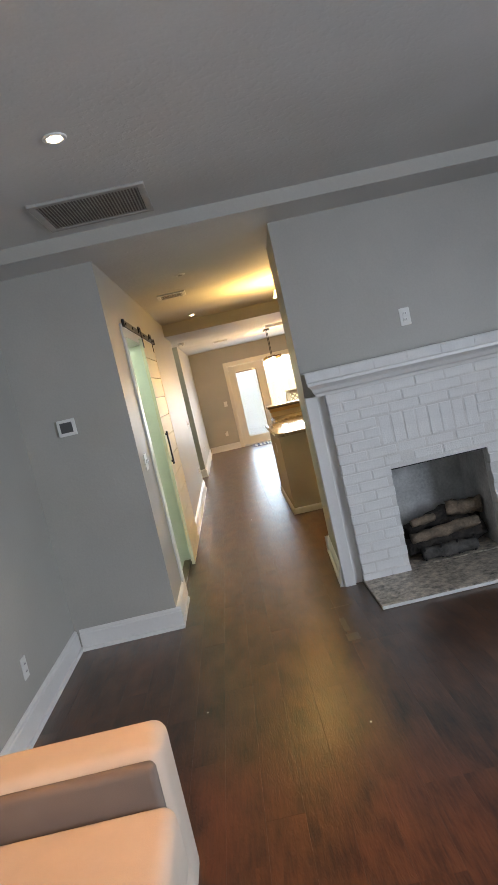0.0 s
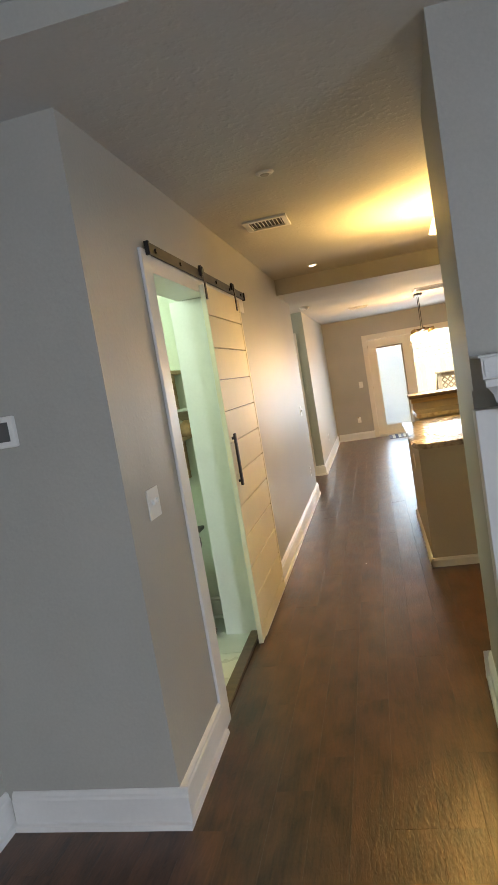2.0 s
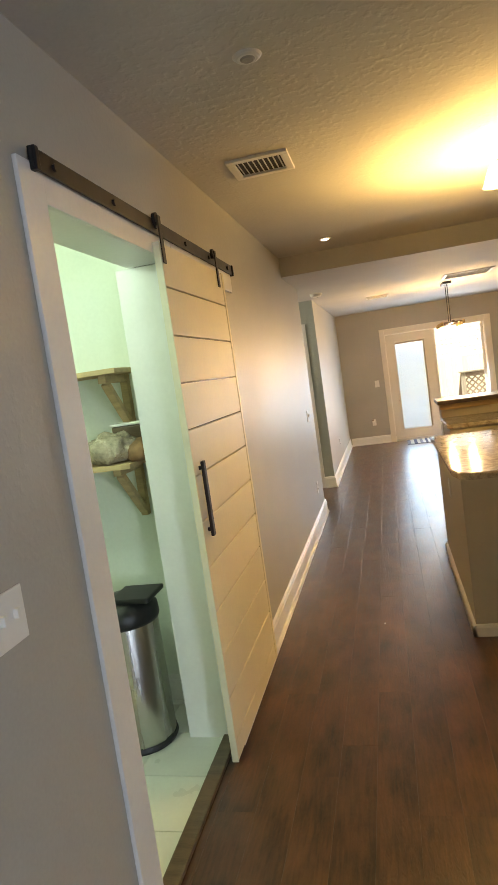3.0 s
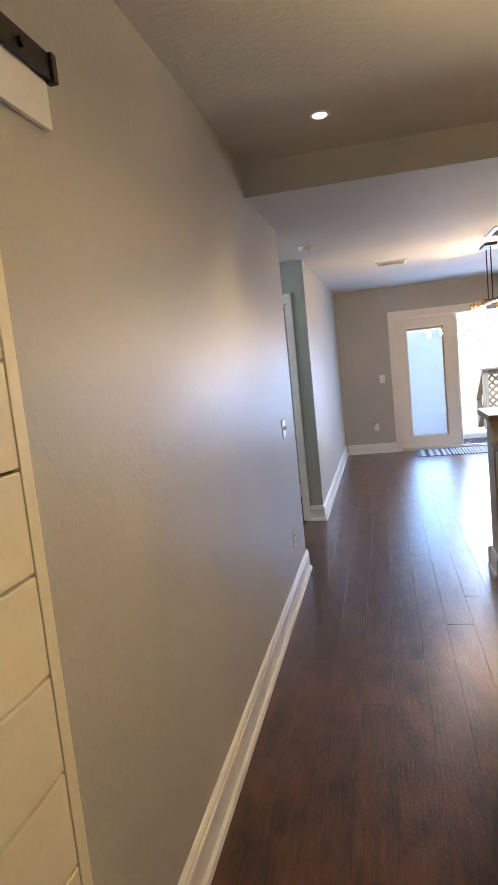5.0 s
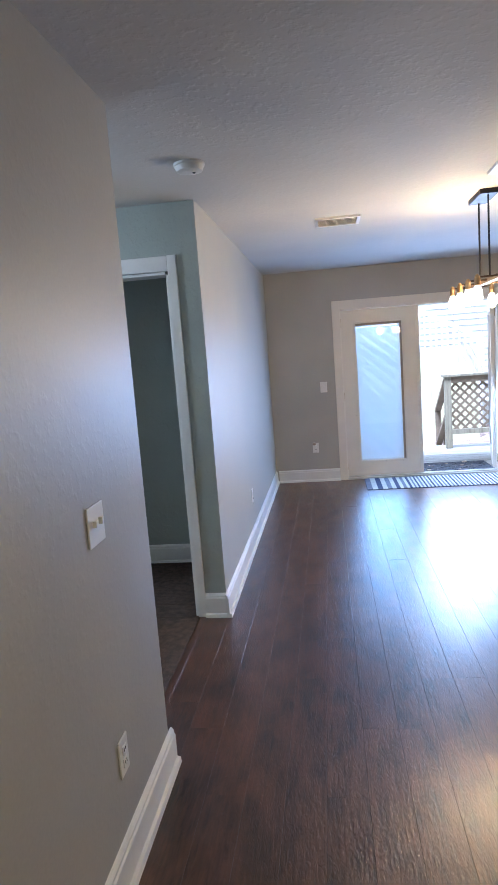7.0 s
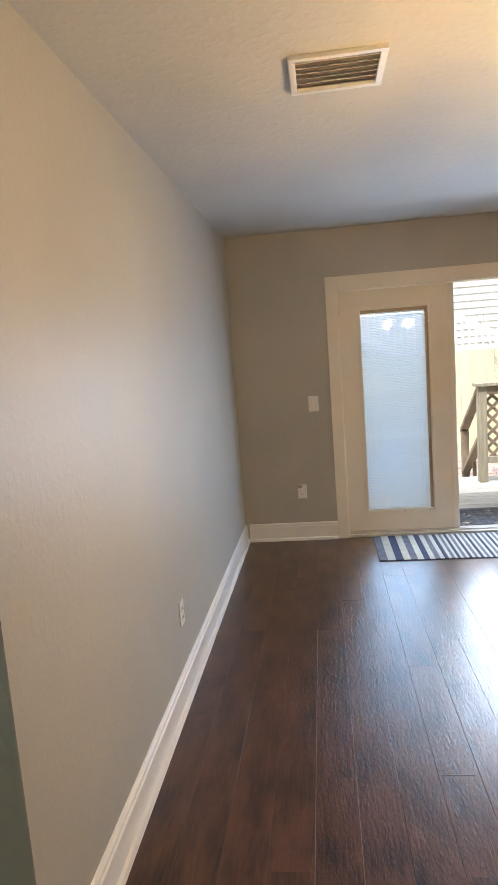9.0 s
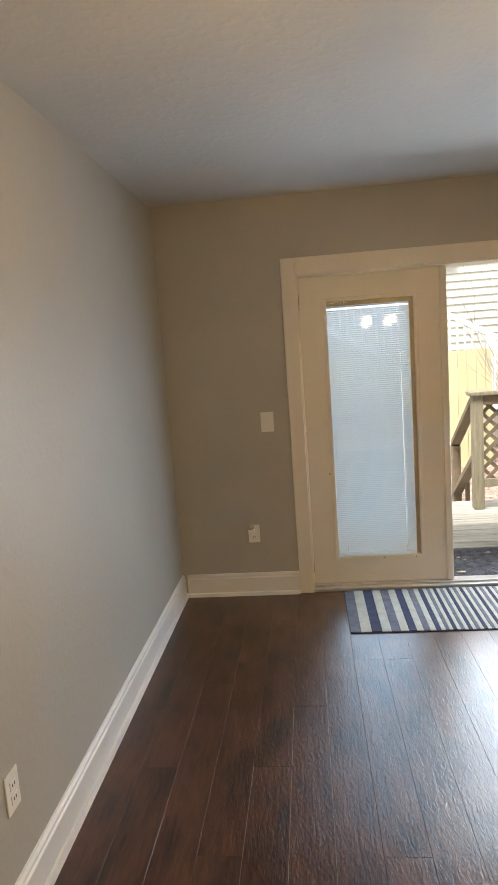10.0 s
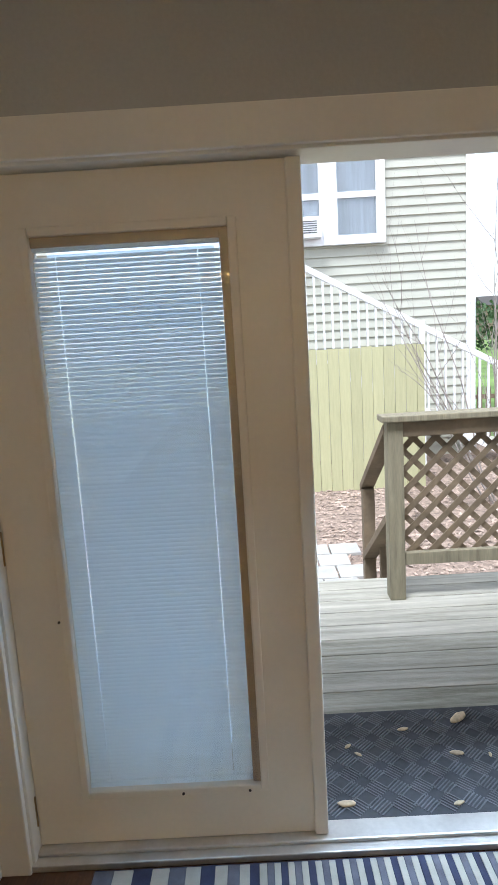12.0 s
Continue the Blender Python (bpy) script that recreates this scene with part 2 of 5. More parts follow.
M_SLATE = mat("slate_rug_yarn", (0.135, 0.137, 0.17), 0.95, vary=0.25, scale=20, fine=500, bump=0.5, depth=0.003)
M_CREAM = mat("cream_rug_yarn", (0.45, 0.43, 0.37), 0.95, vary=0.12, scale=20, fine=500, bump=0.5, depth=0.003)
M_ALU = mat("threshold_metal", (0.62, 0.60, 0.57), 0.35, metal=0.7, vary=0.12, scale=9, bump=0.08)
M_BRASS = mat("aged_brass", (0.40, 0.27, 0.13), 0.35, metal=1.0, vary=0.15, scale=10, bump=0.05)
M_BRONZE = mat("dark_bronze", (0.11, 0.075, 0.045), 0.4, metal=0.9, vary=0.15, scale=10, bump=0.05)
M_RUBBER = mat("black_rubber_mat", (0.050, 0.053, 0.062), 0.7, vary=0.3, scale=8, bump=0.3)
M_RIB = mat("grey_rubber_rib", (0.145, 0.15, 0.165), 0.75, vary=0.3, scale=8, bump=0.3)
M_DECK = mat("weathered_deck_board", (0.58, 0.56, 0.50), 0.75, dark=(0.12, 0.12, 0.08), vary=0.22, scale=2.6, fine=26, stretch=(0.6, 9, 9), bump=0.5, depth=0.004, per_piece=0.35)
M_POST = mat("weathered_post", (0.30, 0.27, 0.19), 0.85, vary=0.25, scale=4, fine=30, stretch=(9, 9, 0.7), bump=0.5, depth=0.004)
M_RAILW = mat("brown_rail_wood", (0.22, 0.17, 0.115), 0.85, vary=0.25, scale=4, fine=30, bump=0.4)
M_FENCE = mat("new_fence_pine", (0.50, 0.49, 0.29), 0.8, vary=0.12, scale=5, fine=26, stretch=(8, 8, 0.7), bump=0.25, per_piece=0.4)
M_SIDING = mat("vinyl_siding", (0.48, 0.48, 0.41), 0.6, vary=0.06, scale=2, bump=0.05, per_piece=0.2)
M_VINYL = mat("white_vinyl", (0.80, 0.81, 0.83), 0.5, vary=0.03, bump=0)
M_MULCH = mat("leaf_mulch", (0.38, 0.29, 0.235), 0.95, vary=0.4, scale=14, fine=70, bump=0.8, depth=0.03)
M_CHIP = mat("mulch_chip", (0.47, 0.365, 0.30), 0.95, vary=0.5, scale=7, fine=40, bump=0.2)
M_GRASS = mat("lawn_grass", (0.17, 0.27, 0.07), 0.95, vary=0.4, scale=0.7, fine=30, bump=0.7, depth=0.03)
M_HEDGE = mat("hedge_leaves", (0.07, 0.13, 0.05), 0.8, vary=0.5, scale=1.5, fine=9, bump=0)
M_PAVER = mat("concrete_paver", (0.45, 0.44, 0.42), 0.9, vary=0.15, scale=6, bump=0.3, per_piece=0.3)
M_BARK = mat("grey_bark", (0.36, 0.32, 0.29), 0.9, vary=0.3, scale=20, bump=0.4)
M_ROOF = mat("asphalt_roof", (0.08, 0.075, 0.07), 0.9, vary=0.3, scale=8, bump=0.4)
M_DUSK = mat("curtain_dusk", (0.46, 0.53, 0.60), 0.9, vary=0.15, scale=2, stretch=(9, 9, 0.4), bump=0.1)
M_VENTDARK = mat("duct_dark", (0.07, 0.06, 0.055), 0.8, vary=0.2, bump=0)
M_GLASS = glass("pane_glass")
M_BULBGLASS = glass("bulb_glass", (1.0, 0.95, 0.85))
M_HOT = glow("hot_bulb", (1.0, 0.80, 0.52), 5)
M_CAN = glow("can_lens", (1.0, 0.84, 0.62), 4)
M_SHADE = glow("lit_shade", (1.0, 0.74, 0.40), 2.5)


# ---- mesh helpers ----
def box(bm, lo, hi, bevel=0.0, spin=None):
    """A box between two corners; spin: a matrix that turns it after."""
    g = bmesh.ops.create_cube(bm, size=1.0)["verts"]
    for v in g:
        v.co = Vector([lo[i] + (v.co[i] + 0.5) * (hi[i] - lo[i]) for i in range(3)])
    if bevel:
        edges = list({e for v in g for e in v.link_edges})
        r = bmesh.ops.bevel(bm, geom=edges, offset=bevel, segments=2, affect="EDGES", profile=0.6)
        g = list({v for f in r["faces"] for v in f.verts} | {v for v in g if v.is_valid})
    if spin is not None:
        bmesh.ops.transform(bm, matrix=spin, verts=[v for v in g if v.is_valid])
    return g


def tube(bm, a, b, ra, rb=None, sides=12):
    """A round bar from a to b."""
    a, b = Vector(a), Vector(b)
    rb = ra if rb is None else rb
    m = Matrix.Translation((a + b) / 2) @ (b - a).to_track_quat("Z", "Y").to_matrix().to_4x4()
    return bmesh.ops.create_cone(bm, cap_ends=True, segments=sides, radius1=ra, radius2=rb, depth=(b - a).length, matrix=m)["verts"]


def lathe(bm, profile, centre, sides=32):
    """A turned shape: (radius, height) pairs round the z axis at centre."""
    rings = []
    for r, z in profile:
        rings.append([bm.verts.new((centre[0] + r * math.cos(2 * math.pi * k / sides), centre[1] + r * math.sin(2 * math.pi * k / sides), centre[2] + z)) for k in range(sides)])
    for lower, upper in zip(rings, rings[1:]):
        for k in range(sides):
            bm.faces.new((lower[k], lower[(k + 1) % sides], upper[(k + 1) % sides], upper[k]))
    bm.faces.new(rings[0][::-1])
    bm.faces.new(rings[-1])


def extrude_profile(bm, profile, a, b, out):
    """A moulding: (out, up) pairs swept level from a to b; out is the way that it stands off the wall."""
    a, b, out = Vector(a), Vector(b), Vector(out).normalized()
    ends = [[bm.verts.new(p + out * o + Vector((0, 0, u))) for o, u in profile] for p in (a, b)]
    n = len(profile)
    for k in range(n):
        bm.faces.new((ends[0][k], ends[0][(k + 1) % n], ends[1][(k + 1) % n], ends[1][k]))
    bm.faces.new(ends[0][::-1])
    bm.faces.new(ends[1])
    bmesh.ops.recalc_face_normals(bm, faces=bm.faces)


def link(name, bm, material, smooth=False):
    me = bpy.data.meshes.new(name)
    bm.to_mesh(me)
    bm.free()
    me.materials.append(material)
    if smooth:
        me.polygons.foreach_set("use_smooth", [True] * len(me.polygons))
    return new(name, me)


def part(name, bm, material, parent, label="", smooth=False):
    """One mesh as a part of a thing."""
    ob = link(name, bm, material, smooth)
    ob.parent = parent
    if label:
        tagged(ob, label)
    return ob


def empty(name, where, label, category, group="", kind=""):
    ob = new(name)
    ob.location = where
    bpy.context.view_layer.update()
    return tagged(ob, label, category, group, kind)


def boxes(name, material, *pairs, bevel=0.0):
    bm = bmesh.new()
    for lo, hi in pairs:
        box(bm, lo, hi, bevel)
    return link(name, bm, material)


def bpart(name, material, parent, lo, hi, bevel=0.0, label="", spin=None):
    """A box part given in the world's metres, under a thing at its own place."""
    bm = bmesh.new()
    box(bm, lo, hi, bevel, spin)
    if parent is not None:
        top = parent
        shift = Vector((0, 0, 0))
        while top is not None:
            shift += top.location
            top = top.parent
        bmesh.ops.translate(bm, vec=-shift, verts=bm.verts)
    return part(name, bm, material, parent, label)


def local(bm, parent):
    """Moves a mesh from the world's metres to those of its thing."""
    shift, top = Vector((0, 0, 0)), parent
    while top is not None:
        shift += top.location
        top = top.parent
    bmesh.ops.translate(bm, vec=-shift, verts=bm.verts)
    return bm


def structure(ob, label, category):
    return tagged(ob, label, category, kind="structure")


# ---- plan ----
LW, LEFT, RIGHT, BACK = -0.50, -1.21, 4.0, -3.6      # hall wall, living wall, east wall, rear wall
END, FIRE, FAR = 4.376, 4.397, 15.40                   # living room's end wall, fireplace wall, garden wall
C_LIV = 2.60             # ceilings
SOF, STEP = 3.975, 9.16                               # where the ceiling steps down
P0, P1 = 5.055, 6.04                                  # pantry opening
H0, H1 = 10.19, 11.585                                # side hall opening
D0, D1, DTOP = 0.345, 2.100, 1.995                    # garden door opening
DECK, GROUND = 0.02, -0.65
TOPW = 2.75

structure(boxes("wall_living_west", M_WALL, ((LEFT - 0.15, BACK, 0), (LEFT, END, TOPW))), "grey painted living room wall", "wall")
structure(boxes("wall_living_end", M_WALL, ((LEFT - 0.15, END, 0), (LW, END + 0.15, TOPW))), "grey painted wall beside the hall", "wall")
structure(boxes("wall_hall", M_WALL, ((LW - 0.16, END + 0.15, 0), (LW, P0, TOPW)), ((LW - 0.16, P0, 2.098), (LW, P1, TOPW)),
                ((LW - 0.16, P1, 0), (LW, H0, TOPW))), "grey painted hall wall with a doorway", "wall")
structure(boxes("wall_pantry", M_PANTRY, ((-2.05, END + 0.15, 0), (-1.95, 6.422, TOPW)), ((-2.05, 6.337, 0), (LW - 0.16, 6.422, TOPW)),
                ((-1.95, END + 0.15, 0), (LW - 0.164, END + 0.16, TOPW)), ((LW - 0.172, END + 0.16, 0), (LW - 0.16, P0, TOPW)),
                ((LW - 0.235, P1, 0), (LW - 0.16, 6.337, TOPW))), "pale green white pantry wall", "wall")
for k, (lo, hi) in enumerate((((-3.4, H0 - 0.15, 0), (LW - 0.16, H0, TOPW)), ((-0.678, H1, 0), (LW - 0.004, H1 + 0.12, TOPW)), ((-1.56, H1, 2.055), (-0.678, H1 + 0.12, TOPW)),
                              ((-3.4, H1, 0), (-1.56, H1 + 0.12, TOPW)), ((-1.36, 12.602, 0), (LW - 0.12, 12.729, TOPW)), ((-3.52, H0 - 0.15, 0), (-3.4, FAR, TOPW)))):
    structure(boxes("wall_side_%d" % (k + 1), M_GREEN, (lo, hi)), "grey green painted side hall wall", "wall")
structure(boxes("wall_dining_west", M_WALL, ((LW - 0.12, H1 + 0.12, 0), (LW, FAR, TOPW)), ((LW - 0.004, H1, 0), (LW, H1 + 0.12, TOPW))), "grey painted dining room wall", "wall")
structure(boxes("wall_garden", M_WALL, ((-3.52, FAR, -0.1), (D0, FAR + 0.15, TOPW)), ((D1, FAR, -0.1), (RIGHT + 0.15, FAR + 0.15, TOPW)),
                ((D0, FAR, DTOP), (D1, FAR + 0.15, TOPW))), "grey painted garden wall with a double door", "wall")
WY0, WY1, WZ0, WZ1 = -1.8, 0.4, 0.8, 2.2              # living room window
structure(boxes("wall_east", M_WALL, ((RIGHT, BACK, 0), (RIGHT + 0.15, WY0, TOPW)), ((RIGHT, WY1, 0), (RIGHT + 0.15, FAR, TOPW)),
                ((RIGHT, WY0, 0), (RIGHT + 0.15, WY1, WZ0)), ((RIGHT, WY0, WZ1), (RIGHT + 0.15, WY1, TOPW))), "plain grey painted wall with a wide window", "wall")
structure(boxes("wall_rear", M_WALL, ((LEFT - 0.15, BACK - 0.15, 0), (RIGHT + 0.15, BACK, TOPW))), "plain grey wall", "wall")
FX0, FX1, FTOP, FDEEP = 1.14, 1.815, 0.74, 0.48      # firebox
chimney_wall = structure(boxes("wall_fireplace", M_WALL, ((0.66, FIRE + 0.06, 0), (FX0 - 0.02, 5.277, TOPW)), ((FX1 + 0.02, FIRE + 0.06, 0), (RIGHT, 5.277, TOPW)),
                ((FX0 - 0.02, FIRE + 0.06, FTOP + 0.02), (FX1 + 0.02, 5.277, TOPW)), ((FX0 - 0.02, FIRE + FDEEP + 0.1, 0), (FX1 + 0.02, 5.277, FTOP + 0.02)),
                ((0.66, FIRE, 1.40), (RIGHT, FIRE + 0.06, TOPW))), "grey painted chimney wall", "wall")
for v in chimney_wall.data.vertices:                  # its hall side runs a little askew
    if v.co.x < 0.67:
        v.co.x += 0.014 + max(0.0, v.co.y - FIRE) * 0.068



def zh(y):
    """Height of the hall ceiling at y: it falls a little towards the living room."""
    return 2.52 + (y - 4.4) * 0.0115


def zd(y):
    """Height of the dining room ceiling at y."""
    return 2.405 + (y - STEP) * 0.0085


def sloped_ceiling(name, x0, y0, x1, y1, height, label):
    bm = bmesh.new()
    for v in box(bm, (x0, y0, 0), (x1, y1, 1)):
        v.co.z = height(v.co.y) if v.co.z < 0.5 else TOPW
    ob = link(name, bm, M_CEIL)
    ob.data.materials.append(M_WALL)
    for face in ob.data.polygons:                     # darker wall colour paints in the shade on the step's upright face
        face.material_index = 1 if face.normal.y < -0.9 else 0
    return structure(ob, label, "ceiling")


sloped_ceiling("ceiling_living", LEFT - 0.15, BACK - 0.15, RIGHT + 0.15, SOF, lambda y: C_LIV, "off-white living room ceiling")
sloped_ceiling("ceiling_hall", LEFT - 0.15, SOF, RIGHT + 0.15, STEP, zh, "off-white hall ceiling, a step lower")
sloped_ceiling("ceiling_dining", -3.52, STEP, RIGHT + 0.15, FAR, zd, "off-white dining room ceiling")
structure(boxes("ceiling_pantry", M_PANTRY, ((-1.95, END + 0.16, 2.42), (LW - 0.172, 6.337, 2.50))), "pale pantry ceiling", "ceiling")
structure(boxes("roof", M_ROOF, ((-3.7, BACK - 0.3, TOPW + 0.05), (RIGHT + 0.3, FAR + 0.3, TOPW + 0.2))), "flat dark roof", "roof")

# baseboards with a stepped cap
BASE = [(0, 0), (0.034, 0), (0.03, 0.02), (0.018, 0.024), (0.018, 0.115), (0.013, 0.122), (0.013, 0.132), (0.006, 0.142), (0, 0.145)]


def baseboard(a, b, out):
    bm = bmesh.new()
    extrude_profile(bm, BASE, a, b, out)
    structure(link("baseboard", bm, M_TRIM), "white wooden baseboard", "baseboard")


for a, b, out in (((LEFT, BACK, 0), (LEFT, END, 0), (1, 0, 0)), ((LEFT + 0.034, END, 0), (LW + 0.034, END, 0), (0, -1, 0)),
                  ((LW, END, 0), (LW, P0 - 0.11, 0), (1, 0, 0)), ((LW, 5.966, 0), (LW, H0 + 0.034, 0), (1, 0, 0)),
                  ((LW - 0.16, H0, 0), (LW, H0, 0), (0, 1, 0)), ((-3.4, H0, 0), (LW - 0.16, H0, 0), (0, 1, 0)),
                  ((LW, H1 - 0.034, 0), (LW, FAR, 0), (1, 0, 0)), ((-0.628, H1, 0), (LW, H1, 0), (0, -1, 0)),
                  ((LW + 0.034, FAR, 0), (D0 - 0.083, FAR, 0), (0, -1, 0)), ((D1 + 0.10, FAR, 0), (RIGHT, FAR, 0), (0, -1, 0)),
                  ((-1.36, 12.602, 0), (LW - 0.12, 12.602, 0), (0, -1, 0)), ((-3.4, FAR, 0), (LW - 0.12, FAR, 0), (0, -1, 0)),
                  ((0.674, FIRE + 0.02, 0), (0.734, 5.277, 0), (-1, 0.068, 0)), ((0.70, 5.277, 0), (RIGHT, 5.277, 0), (0, 1, 0)),
                  ((-1.95, 6.337, 0), (LW - 0.18, 6.337, 0), (0, -1, 0))):
    baseboard(a, b, out)


# ---- pantry doorway: casing, sill and sliding barn door ----
def frame_boards(name, label, category, material, boards):
    ob = empty(name, (0, 0, 0), label, category, kind="structure")
    for piece, lo, hi in boards:
        bpart(piece, material, ob, lo, hi, 0.004)
    return ob


frame_boards("door_frame_pantry", "white wooden pantry door casing", "door frame", M_TRIM, [
    ("casing", (LW, P0 - 0.108, 0), (LW + 0.014, P0 + 0.008, 2.172)), ("casing", (LW, P0 + 0.008, 2.078), (LW + 0.012, P1 + 0.005, 2.172)),
    ("jamb", (LW - 0.18, P0, 0), (LW - 0.002, P0 + 0.018, 2.08)), ("jamb", (LW - 0.237, P1 - 0.018, 0), (LW - 0.002, P1, 2.08)),
    ("head_jamb", (LW - 0.18, P0 + 0.018, 2.08), (LW - 0.002, P1 - 0.018, 2.098))])
structure(boxes("door_sill", M_DARKWOOD, ((LW - 0.075, P0 + 0.018, 0.0), (LW - 0.012, P1 - 0.018, 0.020)), bevel=0.006), "dark wooden door sill", "door sill")

BY0, BY1, BZ0, BZ1, BX = 5.822, 6.765, 0.02, 2.118, LW + 0.006
barn = empty("barn_door", (BX, (BY0 + BY1) / 2, BZ0), "cream painted plank barn door slid open on a rail", "sliding door")
n_boards = 11
bpart("backing", M_DARKWOOD, barn, (BX + 0.009, BY0 + 0.004, BZ0 + 0.004), (BX + 0.020, BY1 - 0.004, BZ1 - 0.004))
joints = [BZ1] + [BZ1 - 0.170 - k * 0.184 for k in range(n_boards) if BZ1 - 0.170 - k * 0.184 > BZ0 + 0.04] + [BZ0]
for top, low in zip(joints, joints[1:]):
    bpart("plank", M_BARN, barn, (BX + 0.014, BY0, low + 0.003), (BX + 0.036, BY1 - 0.036, top - 0.003), 0.003)
bpart("edge_strip", M_BARN, barn, (BX + 0.009, BY0 - 0.003, BZ0), (BX + 0.037, BY0 + 0.001, BZ1), 0.001)
bpart("stile", M_BARN, barn, (BX + 0.010, BY1 - 0.035, BZ0), (BX + 0.038, BY1, BZ1), 0.003)
handle = bpart("handle", M_BLACK, barn, (BX + 0.048, BY0 + 0.050, 0.958), (BX + 0.062, BY0 + 0.080, 1.264), 0.004, "black bar handle")
for z in (0.985, 1.237):
    bpart("standoff", M_BLACK, handle, (BX + 0.034, BY0 + 0.058, z - 0.008), (BX + 0.050, BY0 + 0.073, z + 0.008), 0.003)
rail = empty("barn_door_rail", (LW, 5.966, 2.15), "black flat steel barn door rail on the wall", "door rail")
bpart("bar", M_BLACK, rail, (LW + 0.018, P0 - 0.052, 2.152), (LW + 0.026, 7.085, 2.206), 0.002)
for k in range(6):
    bm = bmesh.new()
    y = P0 + 0.05 + k * 0.37
    tube(bm, (LW, y, 2.178), (LW + 0.018, y, 2.178), 0.012)
    tube(bm, (LW + 0.018, y, 2.178), (LW + 0.034, y, 2.178), 0.011, sides=6)
    part("bolt", local(bm, rail), M_BLACK, rail)
bpart("header_board", M_TRIM, rail, (LW, P1 + 0.008, 2.055), (LW + 0.0135, 7.068, 2.168), 0.003, "white wooden mounting board")
for y in (P0 - 0.04, 7.073):
    bpart("end_stop", M_BLACK, rail, (LW + 0.012, y - 0.010, 2.148), (LW + 0.034, y + 0.010, 2.207), 0.003)
for y in (BY0 + 0.02, BY1 - 0.12):
    hanger = bpart("hanger_strap", M_BLACK, barn, (BX + 0.0375, y - 0.016, 2.035), (BX + 0.0435, y + 0.016, 2.215), 0.003)
    bm = bmesh.new()
    tube(bm, (BX + 0.021, y, 2.203), (BX + 0.034, y, 2.203), 0.024, sides=20)
    part("wheel", local(bm, hanger), M_BLACK, hanger)


# ---- pantry ----
def shelf(z):
    ob = empty("wall_shelf", (-1.3, 6.337, z), "raw pine board shelf on wooden brackets", "shelf", "pantry shelves")
    bpart("board", M_PINE, ob, (-1.85, 5.998, z), (-0.80, 6.337, z + 0.022), 0.002)
    for x in (-1.65, -0.90):
        b = bpart("bracket", M_PINE, ob, (x - 0.018, 6.299, z - 0.27), (x + 0.018, 6.337, z), 0.003)
        bpart("arm", M_PINE, b, (x - 0.018, 6.07, z - 0.036), (x + 0.018, 6.299, z), 0.003)
        d = pose(x, 6.297, z - 0.245, 44, 0, 0)
        bpart("brace", M_PINE, b, (-0.018, -0.010, 0), (0.018, 0.020, 0.285), 0.003, spin=d)


shelf(1.665)
shelf(1.25)
bm = bmesh.new()
bmesh.ops.create_icosphere(bm, subdivisions=4, radius=1.0)
for v in bm.verts:
    n = noise.noise(v.co * 2.1) * 0.22 + noise.noise(v.co * 6.0) * 0.10
    v.co = Vector((v.co.x * 0.125, v.co.y * 0.10, max(-0.72, v.co.z) * 0.075)) * (1 + n) + Vector((0, 0, 0.062))
bag = link("plastic_bag", bm, M_BAG, True)
bag.location = (-0.93, 6.12, 1.272)
tagged(bag, "crumpled clear plastic bag of bread on the shelf", "bag")
loaf = empty("bread_loaf", (-0.79, 6.15, 1.272), "brown bread loaf beside the plastic bag", "bread")
bm = bmesh.new()
bmesh.ops.create_icosphere(bm, subdivisions=3, radius=1.0)
for v in bm.verts:
    n = 1 + 0.10 * noise.noise(v.co * 2.3)
    v.co = Vector((v.co.x * 0.075 * n, v.co.y * 0.10 * n, max(-0.6, v.co.z) * 0.062 * n + 0.036))
part("crust", bm, M_LOAF, loaf, smooth=True)
tin = empty("storage_tin", (-0.88, 6.262, 1.272), "dark storage tin with a pale rim on the shelf", "tin")
bpart("body", M_DARKWOOD, tin, (-0.965, 6.225, 1.273), (-0.795, 6.298, 1.425), 0.008)
bpart("rim", M_PLATE, tin, (-0.97, 6.22, 1.426), (-0.79, 6.303, 1.440), 0.005)
canister = empty("trash_can", (-0.96, 6.030, 0.004), "brushed steel trash can with a black lid", "trash can")
bm = bmesh.new()
lathe(bm, [(0.150, 0.02), (0.152, 0.03), (0.148, 0.56), (0.146, 0.57)], (0, 0, 0), 40)
part("body", bm, M_STEEL, canister, smooth=True)
bm = bmesh.new()
lathe(bm, [(0.155, 0), (0.160, 0.012), (0.156, 0.028)], (0, 0, 0), 40)
part("base_ring", bm, M_LID, canister)
bm = bmesh.new()
lathe(bm, [(0.153, 0.565), (0.158, 0.58), (0.155, 0.625), (0.12, 0.665), (0.05, 0.68)], (0, 0, 0), 40)
lid = part("lid", bm, M_LID, canister, "black plastic lid with a flap", True)
bm = bmesh.new()
box(bm, (-0.02, -0.10, 0.668), (0.17, 0.10, 0.69), 0.008)
part("flap", bm, M_LID, lid)

